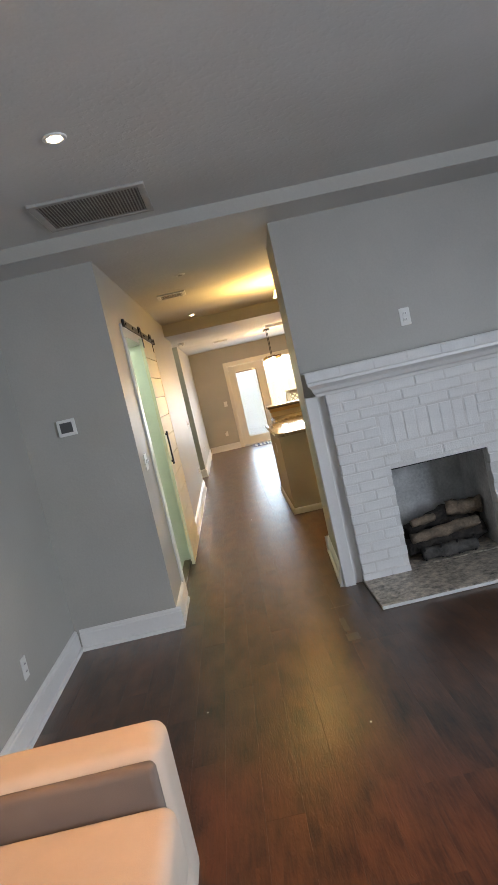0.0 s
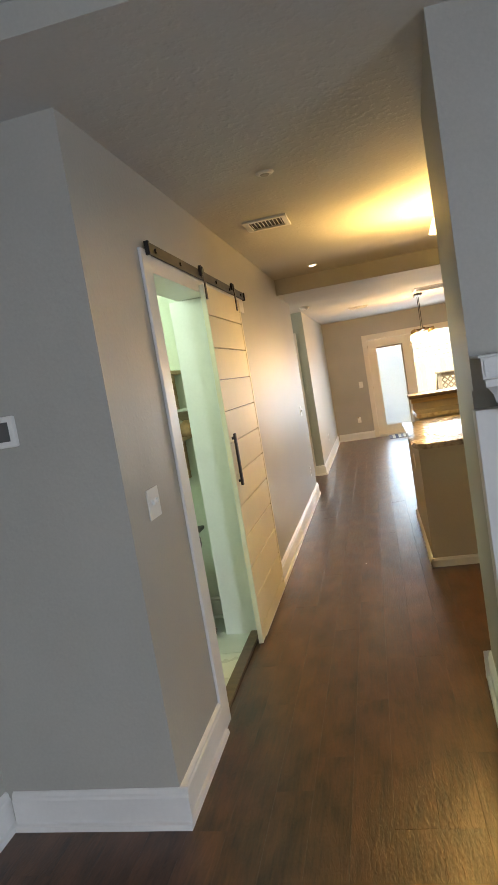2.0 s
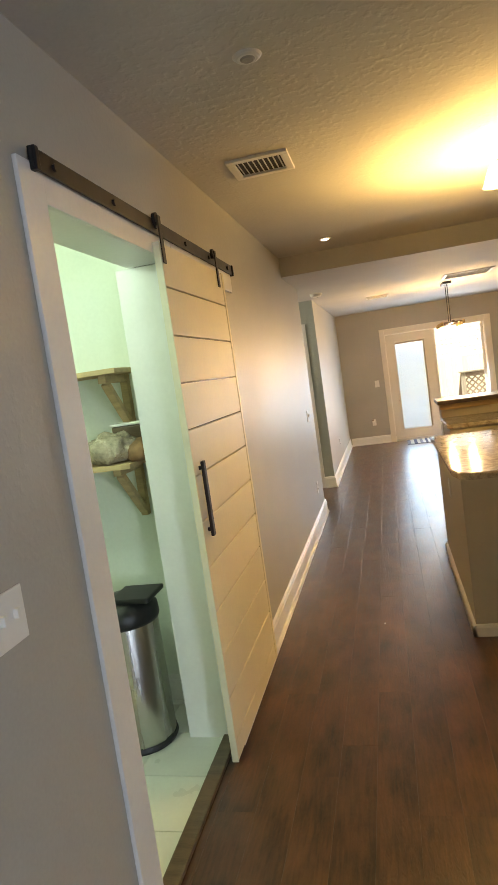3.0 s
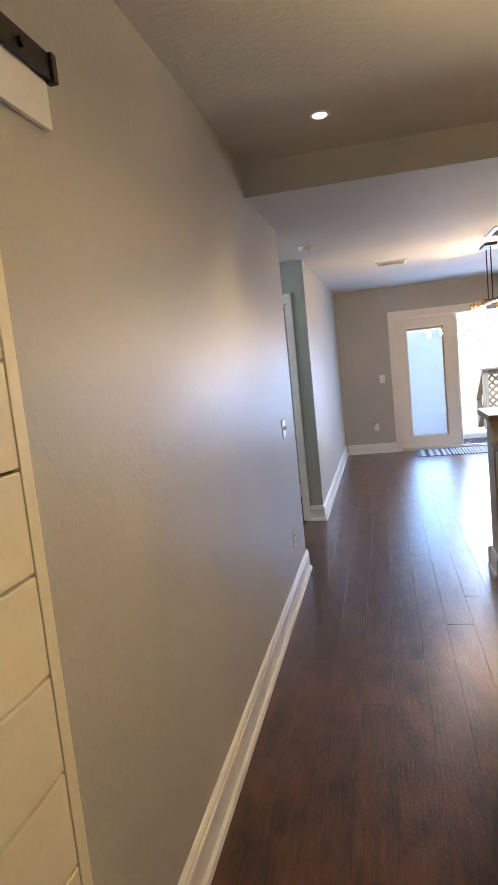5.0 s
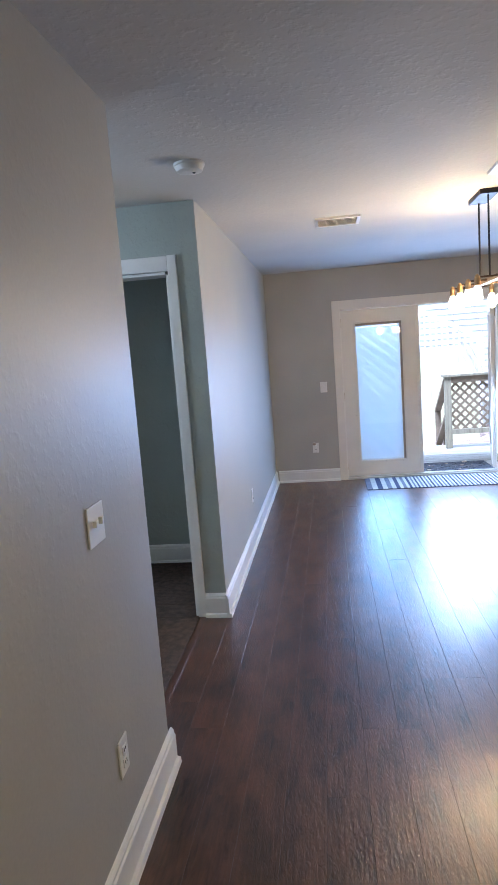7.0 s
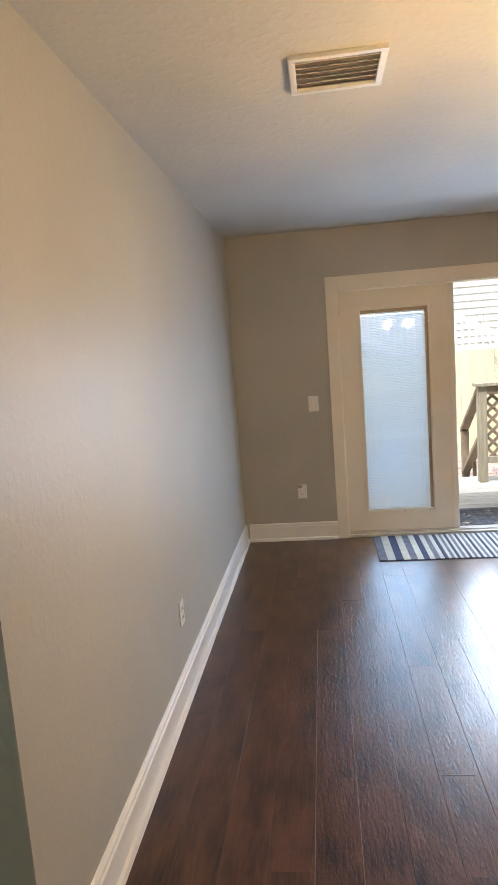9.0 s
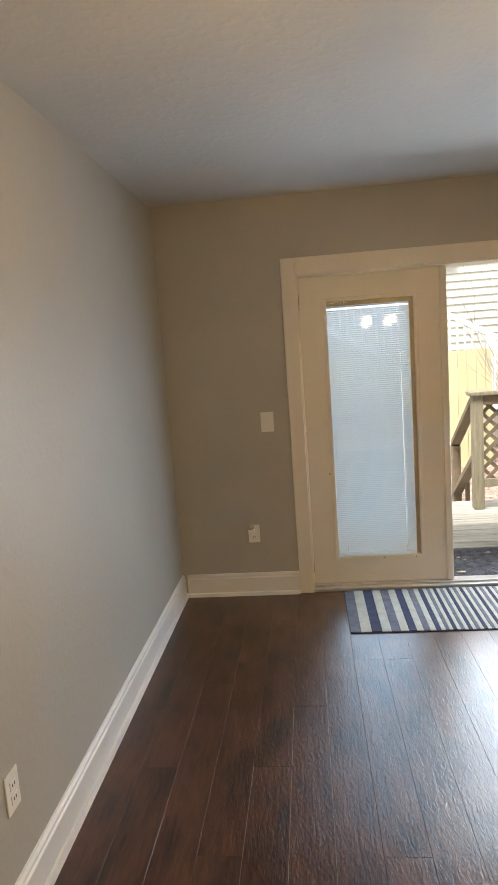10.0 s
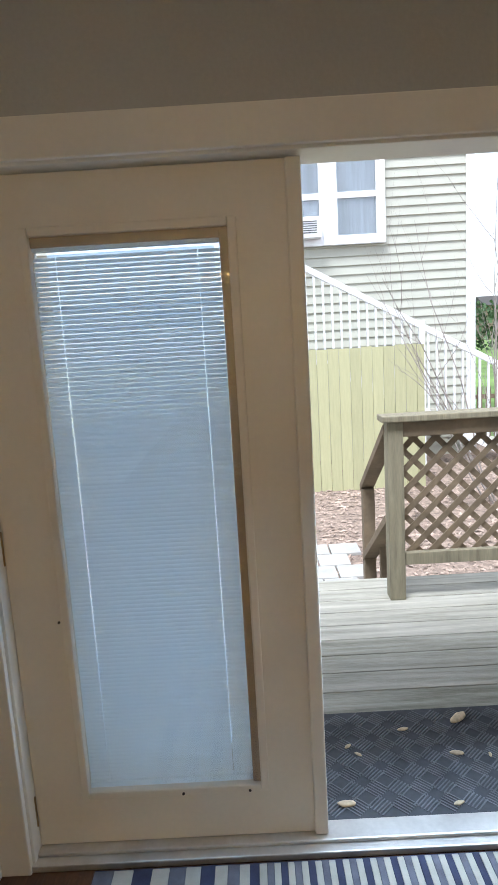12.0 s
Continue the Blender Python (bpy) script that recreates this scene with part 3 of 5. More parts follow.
# ---- fireplace ----
fire = empty("fireplace", (1.46, FIRE, 0), "white painted brick fireplace with a wooden mantel", "fireplace")
BF = FIRE - 0.035
bpart("side_board", M_TRIM, fire, (0.672, FIRE + 0.0, 0), (0.75, FIRE + 0.06, 1.34), 0.003, "white flat wooden board")
bpart("side_reveal", M_TRIM, fire, (0.75, FIRE + 0.035, 0), (0.81, FIRE + 0.06, 1.34), 0.0, "recessed white strip")
bpart("side_board", M_TRIM, fire, (2.155, FIRE + 0.0, 0), (2.27, FIRE + 0.06, 1.34), 0.003, "white flat wooden board")
mortar = bmesh.new()
for lo, hi in (((0.81, FIRE - 0.027, 0.004), (FX0 - 0.004, FIRE + 0.06, 1.34)), ((FX1 + 0.004, FIRE - 0.027, 0.004), (2.145, FIRE + 0.06, 1.34)),
               ((FX0 - 0.004, FIRE - 0.027, FTOP + 0.006), (FX1 + 0.004, FIRE + 0.06, 1.34))):
    box(mortar, (lo[0], lo[1] - 0.004, lo[2]), hi)
part("mortar_bed", local(mortar, fire), M_MORTAR, fire)


def brick_mesh(w, h):
    bm = bmesh.new()
    box(bm, (-w / 2, 0, -h / 2), (w / 2, 0.055, h / 2), 0.005)
    me = bpy.data.meshes.new("brick")
    bm.to_mesh(me)
    bm.free()
    me.materials.append(M_BRICK)
    return me


BW, JT = 0.205, 0.009
BRICKS = {}
brng = random.Random(4)


def lay(x0, x1, z0, z1):
    if x1 - x0 < 0.03:
        return
    key = (round(x1 - x0, 3), round(z1 - z0, 3))
    if key not in BRICKS:
        BRICKS[key] = brick_mesh(*key)
    ob = new("brick", BRICKS[key])
    ob.parent = fire
    ob.location = Vector(((x0 + x1) / 2, BF + brng.uniform(-0.004, 0.004), (z0 + z1) / 2)) - fire.location
    ob.rotation_euler = (0, brng.uniform(-0.006, 0.006), brng.uniform(-0.008, 0.008))


rows_of_brick = 19
step = 1.335 / rows_of_brick
for r in range(rows_of_brick):
    z0, z1 = r * step + JT / 2, (r + 1) * step - JT / 2
    spans = [(0.805, 2.15)]
    if z0 < FTOP - 0.02:
        spans = [(0.805, FX0), (FX1, 2.15)]
    elif 13 <= r <= 15:
        spans = [(0.805, 1.12), (1.80, 2.15)]
    for s0, s1 in spans:
        x = s0 - (0.5 * BW if r % 2 else 0)
        while x < s1 - 0.02:
            lay(max(x, s0 + (0.004 if r % 2 else 0)), min(x + BW - JT, s1), z0, z1)
            x += BW
for k in range(8):
    w = (1.80 - 1.12) / 8
    lay(1.12 + k * w + JT / 2, 1.12 + (k + 1) * w - JT / 2, 13 * step + JT / 2, 16 * step - JT)
for name, lo, hi in (("firebox_side", (FX0 - 0.02, FIRE + 0.06, 0), (FX0, FIRE + FDEEP + 0.1, FTOP + 0.02)), ("firebox_side", (FX1, FIRE + 0.06, 0), (FX1 + 0.02, FIRE + FDEEP + 0.1, FTOP + 0.02)),
                     ("firebox_back", (FX0, FIRE + FDEEP + 0.08, 0), (FX1, FIRE + FDEEP + 0.1, FTOP + 0.02)), ("firebox_top", (FX0, FIRE + 0.06, FTOP), (FX1, FIRE + FDEEP + 0.08, FTOP + 0.02))):
    bpart(name, M_FIREBOX, fire, lo, hi, 0.0, "sooty grey firebox lining")
bpart("lintel", M_BLACK, fire, (FX0 - 0.01, BF + 0.012, FTOP - 0.004), (FX1 + 0.01, FIRE + 0.06, FTOP + 0.006), 0.001, "black steel lintel")
bm = bmesh.new()
extrude_profile(bm, [(0, 0), (0.03, 0), (0.035, 0.018), (0.06, 0.03), (0.075, 0.055), (0.105, 0.075), (0.12, 0.08), (0.12, 0.10), (0.135, 0.105), (0.135, 0.165), (0, 0.165)],
                (0.682, BF + 0.02, 1.335), (2.27, BF + 0.02, 1.335), (0, -1, 0))
for v in bm.verts:
    back_by = 0.135 - (BF + 0.02 - v.co.y)
    v.co.x += back_by * (0.55 if v.co.x < 1.4 else -0.55)
part("mantel", local(bm, fire), M_TRIM, fire, "white moulded wooden mantel shelf")
bpart("mantel_top", M_TRIM, fire, (0.677, BF - 0.10, 1.50), (2.275, FIRE, 1.506), 0.002)
for k in range(7):
    w = 1.58 / 7
    ob = bpart("brick", M_BRICK, fire, (0.686 + k * w + 0.002, BF - 0.119, 1.443), (0.686 + (k + 1) * w - 0.002, BF - 0.110, 1.499), 0.003)
hearth = empty("hearth", (1.46, 4.8, 0), "speckled brown granite hearth slab on the floor", "hearth")
bpart("slab", M_HEARTH, hearth, (0.80, 3.878, 0.003), (2.155, BF + 0.05, 0.024), 0.004)
bpart("slab", M_HEARTH, hearth, (FX0 + 0.002, BF + 0.05, 0.003), (FX1 - 0.002, FIRE + FDEEP + 0.08, 0.028), 0.0)
bpart("edge_trim", M_TRIM, hearth, (0.80, 3.866, 0.002), (2.155, 3.877, 0.020), 0.003, "white edge strip")


def fire_log(a, b, r, material, name="log"):
    """One log with a knotty, uneven skin."""
    bm = bmesh.new()
    tube(bm, (0, 0, 0), (0, 0, 1), 1, 1, 14)
    side = [e for e in bm.edges if abs(e.verts[0].co.z - e.verts[1].co.z) > 0.5]
    bmesh.ops.subdivide_edges(bm, edges=side, cuts=9)
    A, B = Vector(a), Vector(b)
    turn = Matrix.Translation(A) @ (B - A).to_track_quat("Z", "Y").to_matrix().to_4x4()
    for v in bm.verts:
        k = r * (1 + 0.45 * noise.noise(Vector((v.co.x * 3 + 5, v.co.y * 3, v.co.z * 14))) + 0.30 * noise.noise(Vector((v.co.x * 1.5, v.co.y * 1.5, v.co.z * 5 + a[0] * 9))))
        v.co = turn @ Vector((v.co.x * k, v.co.y * k, v.co.z * (B - A).length))
    return bm


logs = empty("gas_log_set", (1.46, FIRE + 0.24, 0.028), "charred ceramic gas logs on an iron grate", "fire logs")
for a, b, r, m in (((1.17, FIRE + 0.36, 0.17), (1.79, FIRE + 0.32, 0.19), 0.075, M_LOG), ((1.19, FIRE + 0.17, 0.12), (1.77, FIRE + 0.20, 0.14), 0.066, M_LOG),
                   ((1.27, FIRE + 0.09, 0.075), (1.66, FIRE + 0.07, 0.075), 0.045, M_ASH), ((1.24, FIRE + 0.24, 0.225), (1.66, FIRE + 0.33, 0.305), 0.048, M_LOG),
                   ((1.22, FIRE + 0.12, 0.19), (1.72, FIRE + 0.14, 0.215), 0.040, M_LOGLIGHT), ((1.26, FIRE + 0.20, 0.275), (1.44, FIRE + 0.22, 0.285), 0.030, M_LOGLIGHT),
                   ((1.56, FIRE + 0.30, 0.30), (1.80, FIRE + 0.22, 0.30), 0.056, M_LOGLIGHT)):
    part("log", local(fire_log(a, b, r, m), logs), m, logs, "pale split log" if m is M_LOGLIGHT else "", True)
for x in (1.28, 1.40, 1.52, 1.64):
    bm = bmesh.new()
    tube(bm, (x, FIRE + 0.06, 0.07), (x, FIRE + 0.40, 0.07), 0.008, sides=8)
    tube(bm, (x, FIRE + 0.06, 0.03), (x, FIRE + 0.06, 0.14), 0.008, sides=8)
    tube(bm, (x, FIRE + 0.40, 0.03), (x, FIRE + 0.40, 0.10), 0.008, sides=8)
    part("grate_bar", local(bm, logs), M_BLACK, logs)


# ---- wall plates, thermostat, lamps and vents ----
def plate(where, out, kind, category, label, w=0.072, h=0.116):
    """A wall plate at a point on a wall; out: the way it faces, 'x', '-x', 'y' or '-y'."""
    turn = {"-y": 0, "x": 90, "y": 180, "-x": -90}[out]
    ob = empty(kind, where, label, category)
    ob.rotation_euler = (0, 0, radians(turn))
    bm = bmesh.new()
    box(bm, (-w / 2, -0.006, -h / 2), (w / 2, 0.0, h / 2), 0.003)
    part("cover", bm, M_PLATE, ob)
    gangs = max(1, round(w / 0.072))
    for g in range(gangs):
        cx = (g - (gangs - 1) / 2) * 0.046
        if kind == "light_switch":
            bm = bmesh.new()
            box(bm, (cx - 0.006, -0.018, -0.004), (cx + 0.006, -0.005, 0.016), 0.002)
            part("toggle", bm, M_PLATE, ob)
        elif kind == "outlet":
            for z in (-0.02, 0.02):
                bm = bmesh.new()
                box(bm, (cx - 0.016, -0.009, z - 0.014), (cx + 0.016, -0.005, z + 0.014), 0.003)
                socket = part("socket", bm, M_PLATE, ob)
                bm = bmesh.new()
                for dx in (-0.006, 0.006):
                    box(bm, (cx + dx - 0.0012, -0.0102, z - 0.004), (cx + dx + 0.0012, -0.0088, z + 0.006))
                part("slots", bm, M_SCREEN, socket)
    return ob


plate((LW, 4.615, 1.145), "x", "light_switch", "light switch", "white two gang light switch by the pantry door", 0.118)
plate((LW, 9.708, 1.105), "x", "light_switch", "light switch", "white double light switch on the hall wall", 0.118)
plate((LW, 9.724, 0.375), "x", "outlet", "outlet", "white electrical outlet low on the hall wall")
plate((0.123, FAR, 1.118), "-y", "light_switch", "light switch", "white light switch beside the garden door", 0.080, 0.124)
air = plate((-0.01, FAR, 0.405), "-y", "outlet", "outlet", "white outlet with a plug-in air freshener")
bm = bmesh.new()
box(bm, (-0.034, -0.045, 0.004), (0.008, -0.009, 0.040), 0.008)
plug = part("air_freshener", bm, M_PLATE, air, "small white plug-in freshener")
bm = bmesh.new()
lathe(bm, [(0.014, 0.036), (0.021, 0.042), (0.021, 0.060), (0.012, 0.068)], (-0.016, -0.030, 0), 16)
part("vial", bm, M_TAN, plug, "brown scent vial", True)
plate((1.446, FIRE, 1.73), "-y", "outlet", "outlet", "white outlet above the mantel")
plate((LEFT, 3.443, 0.325), "x", "outlet", "outlet", "white outlet low on the living room wall")
plate((LW, 13.063, 0.394), "x", "outlet", "outlet", "white outlet low on the dining room wall")
thermo = empty("thermostat", (-0.93, END, 1.51), "white square thermostat with a grey screen", "thermostat")
bpart("body", M_PLATE, thermo, (-0.975, END - 0.022, 1.45), (-0.855, END, 1.56), 0.006)
bpart("screen", M_SCREEN, thermo, (-0.955, END - 0.024, 1.472), (-0.875, END - 0.02, 1.54), 0.001)


def can_lamp(x, y, z, label):
    ob = empty("recessed_light", (x, y, z), label, "ceiling light")
    bm = bmesh.new()
    lathe(bm, [(0.044, -0.006), (0.047, -0.003), (0.047, 0.0)], (0, 0, 0), 32)
    part("trim_ring", bm, M_TRIM, ob)
    bm = bmesh.new()
    lathe(bm, [(0.026, -0.009), (0.030, -0.0062)], (0, 0, 0), 28)
    part("lens", bm, M_CAN, ob)
    return ob


can_lamp(-0.262, 2.70, C_LIV, "lit round recessed ceiling light")
can_lamp(-0.12, 1.55, C_LIV, "lit round recessed ceiling light")
can_lamp(-0.04, 8.66, zh(8.66), "lit small recessed hall light")


def vent(x0, y0, x1, y1, z, n, label, along="y", face=M_TRIM, back=M_VENTDARK, rim=0.035):
    """A ceiling grille: dark duct, frame and blades."""
    ob = empty("ceiling_vent", ((x0 + x1) / 2, (y0 + y1) / 2, z), label, "ceiling vent")
    bpart("duct", back, ob, (x0 + 0.01, y0 + 0.01, z - 0.003), (x1 - 0.01, y1 - 0.01, z - 0.001))
    bm = bmesh.new()
    for lo, hi in (((x0, y0, z - 0.014), (x1, y0 + rim, z)), ((x0, y1 - rim, z - 0.014), (x1, y1, z)),
                   ((x0, y0 + rim, z - 0.014), (x0 + rim, y1 - rim, z)), ((x1 - rim, y0 + rim, z - 0.014), (x1, y1 - rim, z))):
        box(bm, lo, hi, 0.002)
    part("frame", local(bm, ob), face, ob)
    a, b = (x0 + rim, x1 - rim) if along == "y" else (y0 + rim, y1 - rim)
    for k in range(n):
        c = a + (k + 0.5) * (b - a) / n
        if along == "y":
            s = pose(c, (y0 + y1) / 2, z - 0.008, 0, 35, 0)
            bpart("blade", face, ob, (-0.0045, -(y1 - y0) / 2 + rim, -0.001), (0.0045, (y1 - y0) / 2 - rim, 0.001), spin=s)
        else:
            s = pose((x0 + x1) / 2, c, z - 0.008, 35, 0, 0)
            bpart("blade", face, ob, (-(x1 - x0) / 2 + rim, -0.006, -0.001), ((x1 - x0) / 2 - rim, 0.006, 0.001), spin=s)
    return ob


M_FILTER = mat("dusty_filter", (0.20, 0.17, 0.16), 0.9, vary=0.2, scale=9, bump=0.1)
M_GRILLE = mat("grille_grey", (0.42, 0.40, 0.38), 0.6, vary=0.15, scale=5, bump=0)
vent(-0.585, 3.355, -0.005, 3.825, C_LIV, 32, "large grey return air grille in the ceiling", "y", M_GRILLE, M_FILTER)
vent(-0.289, 6.405, -0.004, 6.678, zh(6.541), 9, "white louvred ceiling vent over the hall", "y")
vent(0.154, 12.464, 0.462, 12.735, zd(12.602), 6, "white louvred dining room ceiling vent", "x", back=M_FILTER, rim=0.022)
vent(1.09, 11.22, 1.65, 11.69, zd(11.455), 18, "white ceiling grille beside the chandelier", "x")


def detector(x, y, z, label):
    ob = empty("smoke_detector", (x, y, z), label, "smoke detector")
    bm = bmesh.new()
    lathe(bm, [(0.035, -0.04), (0.058, -0.034), (0.066, -0.014), (0.070, -0.012), (0.070, 0)], (0, 0, 0), 32)
    part("housing", bm, M_PLATE, ob, smooth=False)
    bm = bmesh.new()
    lathe(bm, [(0.006, -0.044), (0.008, -0.039)], (0.02, 0, 0), 12)
    part("button", bm, M_SCREEN, ob)


detector(-0.38, 10.937, zd(10.948), "white round smoke detector on the dining ceiling")
rim = empty("recessed_light", (0.01, 5.53, zh(5.53)), "unlit white round recessed fitting", "ceiling light")
bm = bmesh.new()
lathe(bm, [(0.032, -0.010), (0.040, -0.006), (0.046, 0.0)], (0, 0, 0), 32)
part("ring", bm, M_TRIM, rim)
bm = bmesh.new()
lathe(bm, [(0.018, -0.014), (0.026, -0.0085)], (0, 0, 0), 28)
part("lens", bm, M_GRILLE, rim)

# twin ceiling lamp over the kitchen
twin = empty("ceiling_lamp", (1.07, 7.090, zh(7.090)), "brass ceiling lamp with two lit glass shades", "ceiling light")
bm = bmesh.new()
lathe(bm, [(0.02, -0.05), (0.07, -0.03), (0.075, 0)], (0, 0, 0), 28)
part("canopy", bm, M_BRASS, twin)
for dx in (-0.09, 0.09):
    bm = bmesh.new()
    tube(bm, (0, 0, -0.035), (dx, 0, -0.075), 0.008)
    arm = part("arm", bm, M_BRASS, twin)
    bm = bmesh.new()
    lathe(bm, [(0.075, -0.19), (0.070, -0.185), (0.045, -0.11), (0.022, -0.075)], (dx, 0, 0), 24)
    shade = part("shade", bm, M_SHADE, arm, "glowing frosted glass shade", True)
    shade.visible_shadow = False

# ---- side hall door casing ----
frame_boards("door_frame_side", "white wooden side room door casing", "door frame", M_TRIM, [
    ("casing", (-0.678, H1 - 0.018, 0), (-0.626, H1, 2.14)), ("casing", (-1.65, H1 - 0.018, 0), (-1.56, H1, 2.14)),
    ("casing", (-1.56, H1 - 0.017, 2.055), (-0.678, H1, 2.138)),
    ("jamb", (-0.696, H1 + 0.001, 0), (-0.678, H1 + 0.13, 2.037)), ("jamb", (-1.56, H1 + 0.001, 0), (-1.542, H1 + 0.13, 2.037)),
    ("head_jamb", (-1.542, H1 + 0.001, 2.037), (-0.696, H1 + 0.13, 2.055))])

# ---- garden door: casing, closed leaf with blinds, open leaf ----
casing = frame_boards("door_frame_garden", "white wooden casing round the garden door", "door frame", M_DOOR, [
    ("casing", (D0 - 0.083, FAR - 0.02, 0), (D0 + 0.006, FAR, DTOP + 0.095)), ("casing", (D1 - 0.006, FAR - 0.02, 0), (D1 + 0.10, FAR, DTOP + 0.095)),
    ("casing", (D0 + 0.006, FAR - 0.019, DTOP - 0.006), (D1 - 0.006, FAR, DTOP + 0.095)),
    ("jamb", (D0, FAR + 0.001, 0), (D0 + 0.014, FAR + 0.149, DTOP)), ("jamb", (D1 - 0.014, FAR + 0.001, 0), (D1, FAR + 0.149, DTOP)),
    ("head_jamb", (D0 + 0.014, FAR + 0.001, DTOP - 0.014), (D1 - 0.014, FAR + 0.149, DTOP)),
    ("door_stop", (D0 + 0.014, FAR + 0.105, 0.03), (D0 + 0.026, FAR + 0.149, DTOP - 0.014))])
structure(boxes("threshold", M_ALU, ((D0 - 0.01, FAR - 0.012, 0.0), (D1 + 0.01, FAR + 0.20, 0.022)), ((D0 + 0.014, FAR + 0.02, 0.022), (D1 - 0.014, FAR + 0.098, 0.034)), bevel=0.004),
          "worn metal door threshold", "threshold")

LEAF, LH = 0.874, 1.940


def door_leaf(where, turn, label, blinds):
    """A glazed door leaf, built from its hinge edge along x; its room face is at y = 0."""
    ob = empty("garden_door", where, label, "door")
    ob.rotation_euler = (0, 0, radians(turn))
    g0, g1, b0, b1 = 0.152, 0.698, 0.162, 1.797
    bm = bmesh.new()
    for lo, hi in (((0, 0, 0), (g0 + 0.008, 0.044, LH)), ((g1 - 0.008, 0, 0), (LEAF, 0.044, LH)), ((g0 + 0.008, 0, 0), (g1 - 0.008, 0.044, b0 + 0.008)), ((g0 + 0.008, 0, b1 - 0.008), (g1 - 0.008, 0.044, LH))):
        box(bm, lo, hi)
    part("leaf", bm, M_DOOR, ob)
    for side, depth in (("room", (-0.012, 0.010)), ("out", (0.034, 0.056))):
        bm = bmesh.new()
        w = 0.014
        for lo, hi in (((g0 - 0.010, depth[0], b0 - 0.010), (g0 + w, depth[1], b1 + 0.010)), ((g1 - w, depth[0], b0 - 0.010), (g1 + 0.010, depth[1], b1 + 0.010)),
                       ((g0 + w, depth[0], b0 - 0.010), (g1 - w, depth[1], b0 + w)), ((g0 + w, depth[0], b1 - w), (g1 - w, depth[1], b1 + 0.010))):
            box(bm, lo, hi, 0.005)
        part("glazing_frame", bm, M_DOOR, ob, "raised moulded glazing frame")
    for y in (0.003, 0.038):
        bm = bmesh.new()
        box(bm, (g0 + 0.010, y, b0 + 0.010), (g1 - 0.010, y + 0.003, b1 - 0.010))
        pane = part("pane", bm, M_GLASS, ob, "clear glass pane")
        pane.visible_shadow = False
    for z in (0.12, 0.95, 1.80):
        bm = bmesh.new()
        tube(bm, (-0.004, -0.006, z - 0.05), (-0.004, -0.006, z + 0.05), 0.006)
        part("hinge", bm, M_BRASS, ob)
    if blinds:
        blind = new("blind")
        blind.parent = ob
        tagged(blind, "white slatted blind between the panes")
        x0, x1 = g0 + 0.016, g1 - 0.038
        bm = bmesh.new()
        box(bm, (x0, 0.010, b1 - 0.050), (x1, 0.032, b1 - 0.040), 0.002)
        part("head_rail", bm, M_BLIND, blind)
        bm = bmesh.new()
        box(bm, (x0, 0.010, b0 + 0.016), (x1, 0.032, b0 + 0.034), 0.002)
        part("bottom_rail", bm, M_BLIND, blind)
        # tan strips paint the frame's shade beside and above the blind
        bm = bmesh.new()
        box(bm, (x1 + 0.001, 0.008, b0 + 0.012), (g1 - 0.012, 0.036, b1 - 0.012))
        part("side_shade_strip", bm, M_TAN, blind)
        bm = bmesh.new()
        box(bm, (x0 - 0.002, 0.008, b1 - 0.039), (x1, 0.036, b1 - 0.012))
        part("top_shade_strip", bm, M_TAN, blind)
        for x in (x0 + 0.058, x1 - 0.058):
            bm = bmesh.new()
            box(bm, (x - 0.0003, 0.0085, b0 + 0.04), (x + 0.0003, 0.0090, b1 - 0.04))
            part("ladder_cord", bm, M_BLIND, blind)
        bm = bmesh.new()
        n = 6
        for k in range(n):
            a0, a1 = -0.0081 + k * 0.0162 / n, -0.0081 + (k + 1) * 0.0162 / n
            bow = lambda a: 0.0016 * (1 - (a / 0.0085) ** 2)
            # slots let the ladder cords through
            for u0, u1 in ((x0, x0 + 0.0569), (x0 + 0.0591, x1 - 0.0591), (x1 - 0.0569, x1)):
                f = [bm.verts.new(p) for p in ((u0, a0, bow(a0)), (u1, a0, bow(a0)), (u1, a1, bow(a1)), (u0, a1, bow(a1)))]
                bm.faces.new(f)
        bmesh.ops.remove_doubles(bm, verts=bm.verts, dist=1e-5)
        bmesh.ops.solidify(bm, geom=bm.faces[:], thickness=0.0006)
        me = bpy.data.meshes.new("slat")
        bm.to_mesh(me)
        bm.free()
        me.materials.append(M_BLIND)
        srng = random.Random(8)
        count = 121
        for k in range(count):
            slat = new("slat", me)
            slat.parent = blind
            slat.location = (0, 0.021, b0 + 0.042 + k * (b1 - b0 - 0.098) / count)
            slat.rotation_euler = (radians(42 + srng.uniform(-0.25, 0.25)), 0, 0)
    return ob


leaf = door_leaf((D0 + 0.015, FAR + 0.055, 0.036), 0, "closed cream glazed door leaf with blinds in the glass", True)
bm = bmesh.new()
box(bm, (LEAF - 0.035, -0.016, 0.0), (LEAF + 0.006, 0.0, LH), 0.005)
part("astragal", bm, M_DOOR, leaf, "upright overlap strip")
for x, y, z in ((0.132, 0.0, 0.72), (0.45, -0.012, 0.160), (0.65, -0.012, 0.160)):
    bm = bmesh.new()
    tube(bm, (x, y, z), (x, y - 0.004, z), 0.004, sides=8)
    part("peg", bm, M_BLACK, leaf)
swung = door_leaf((D1 - 0.018, FAR + 0.108, 0.038), 78, "open cream glazed door leaf swung out over the deck", True)

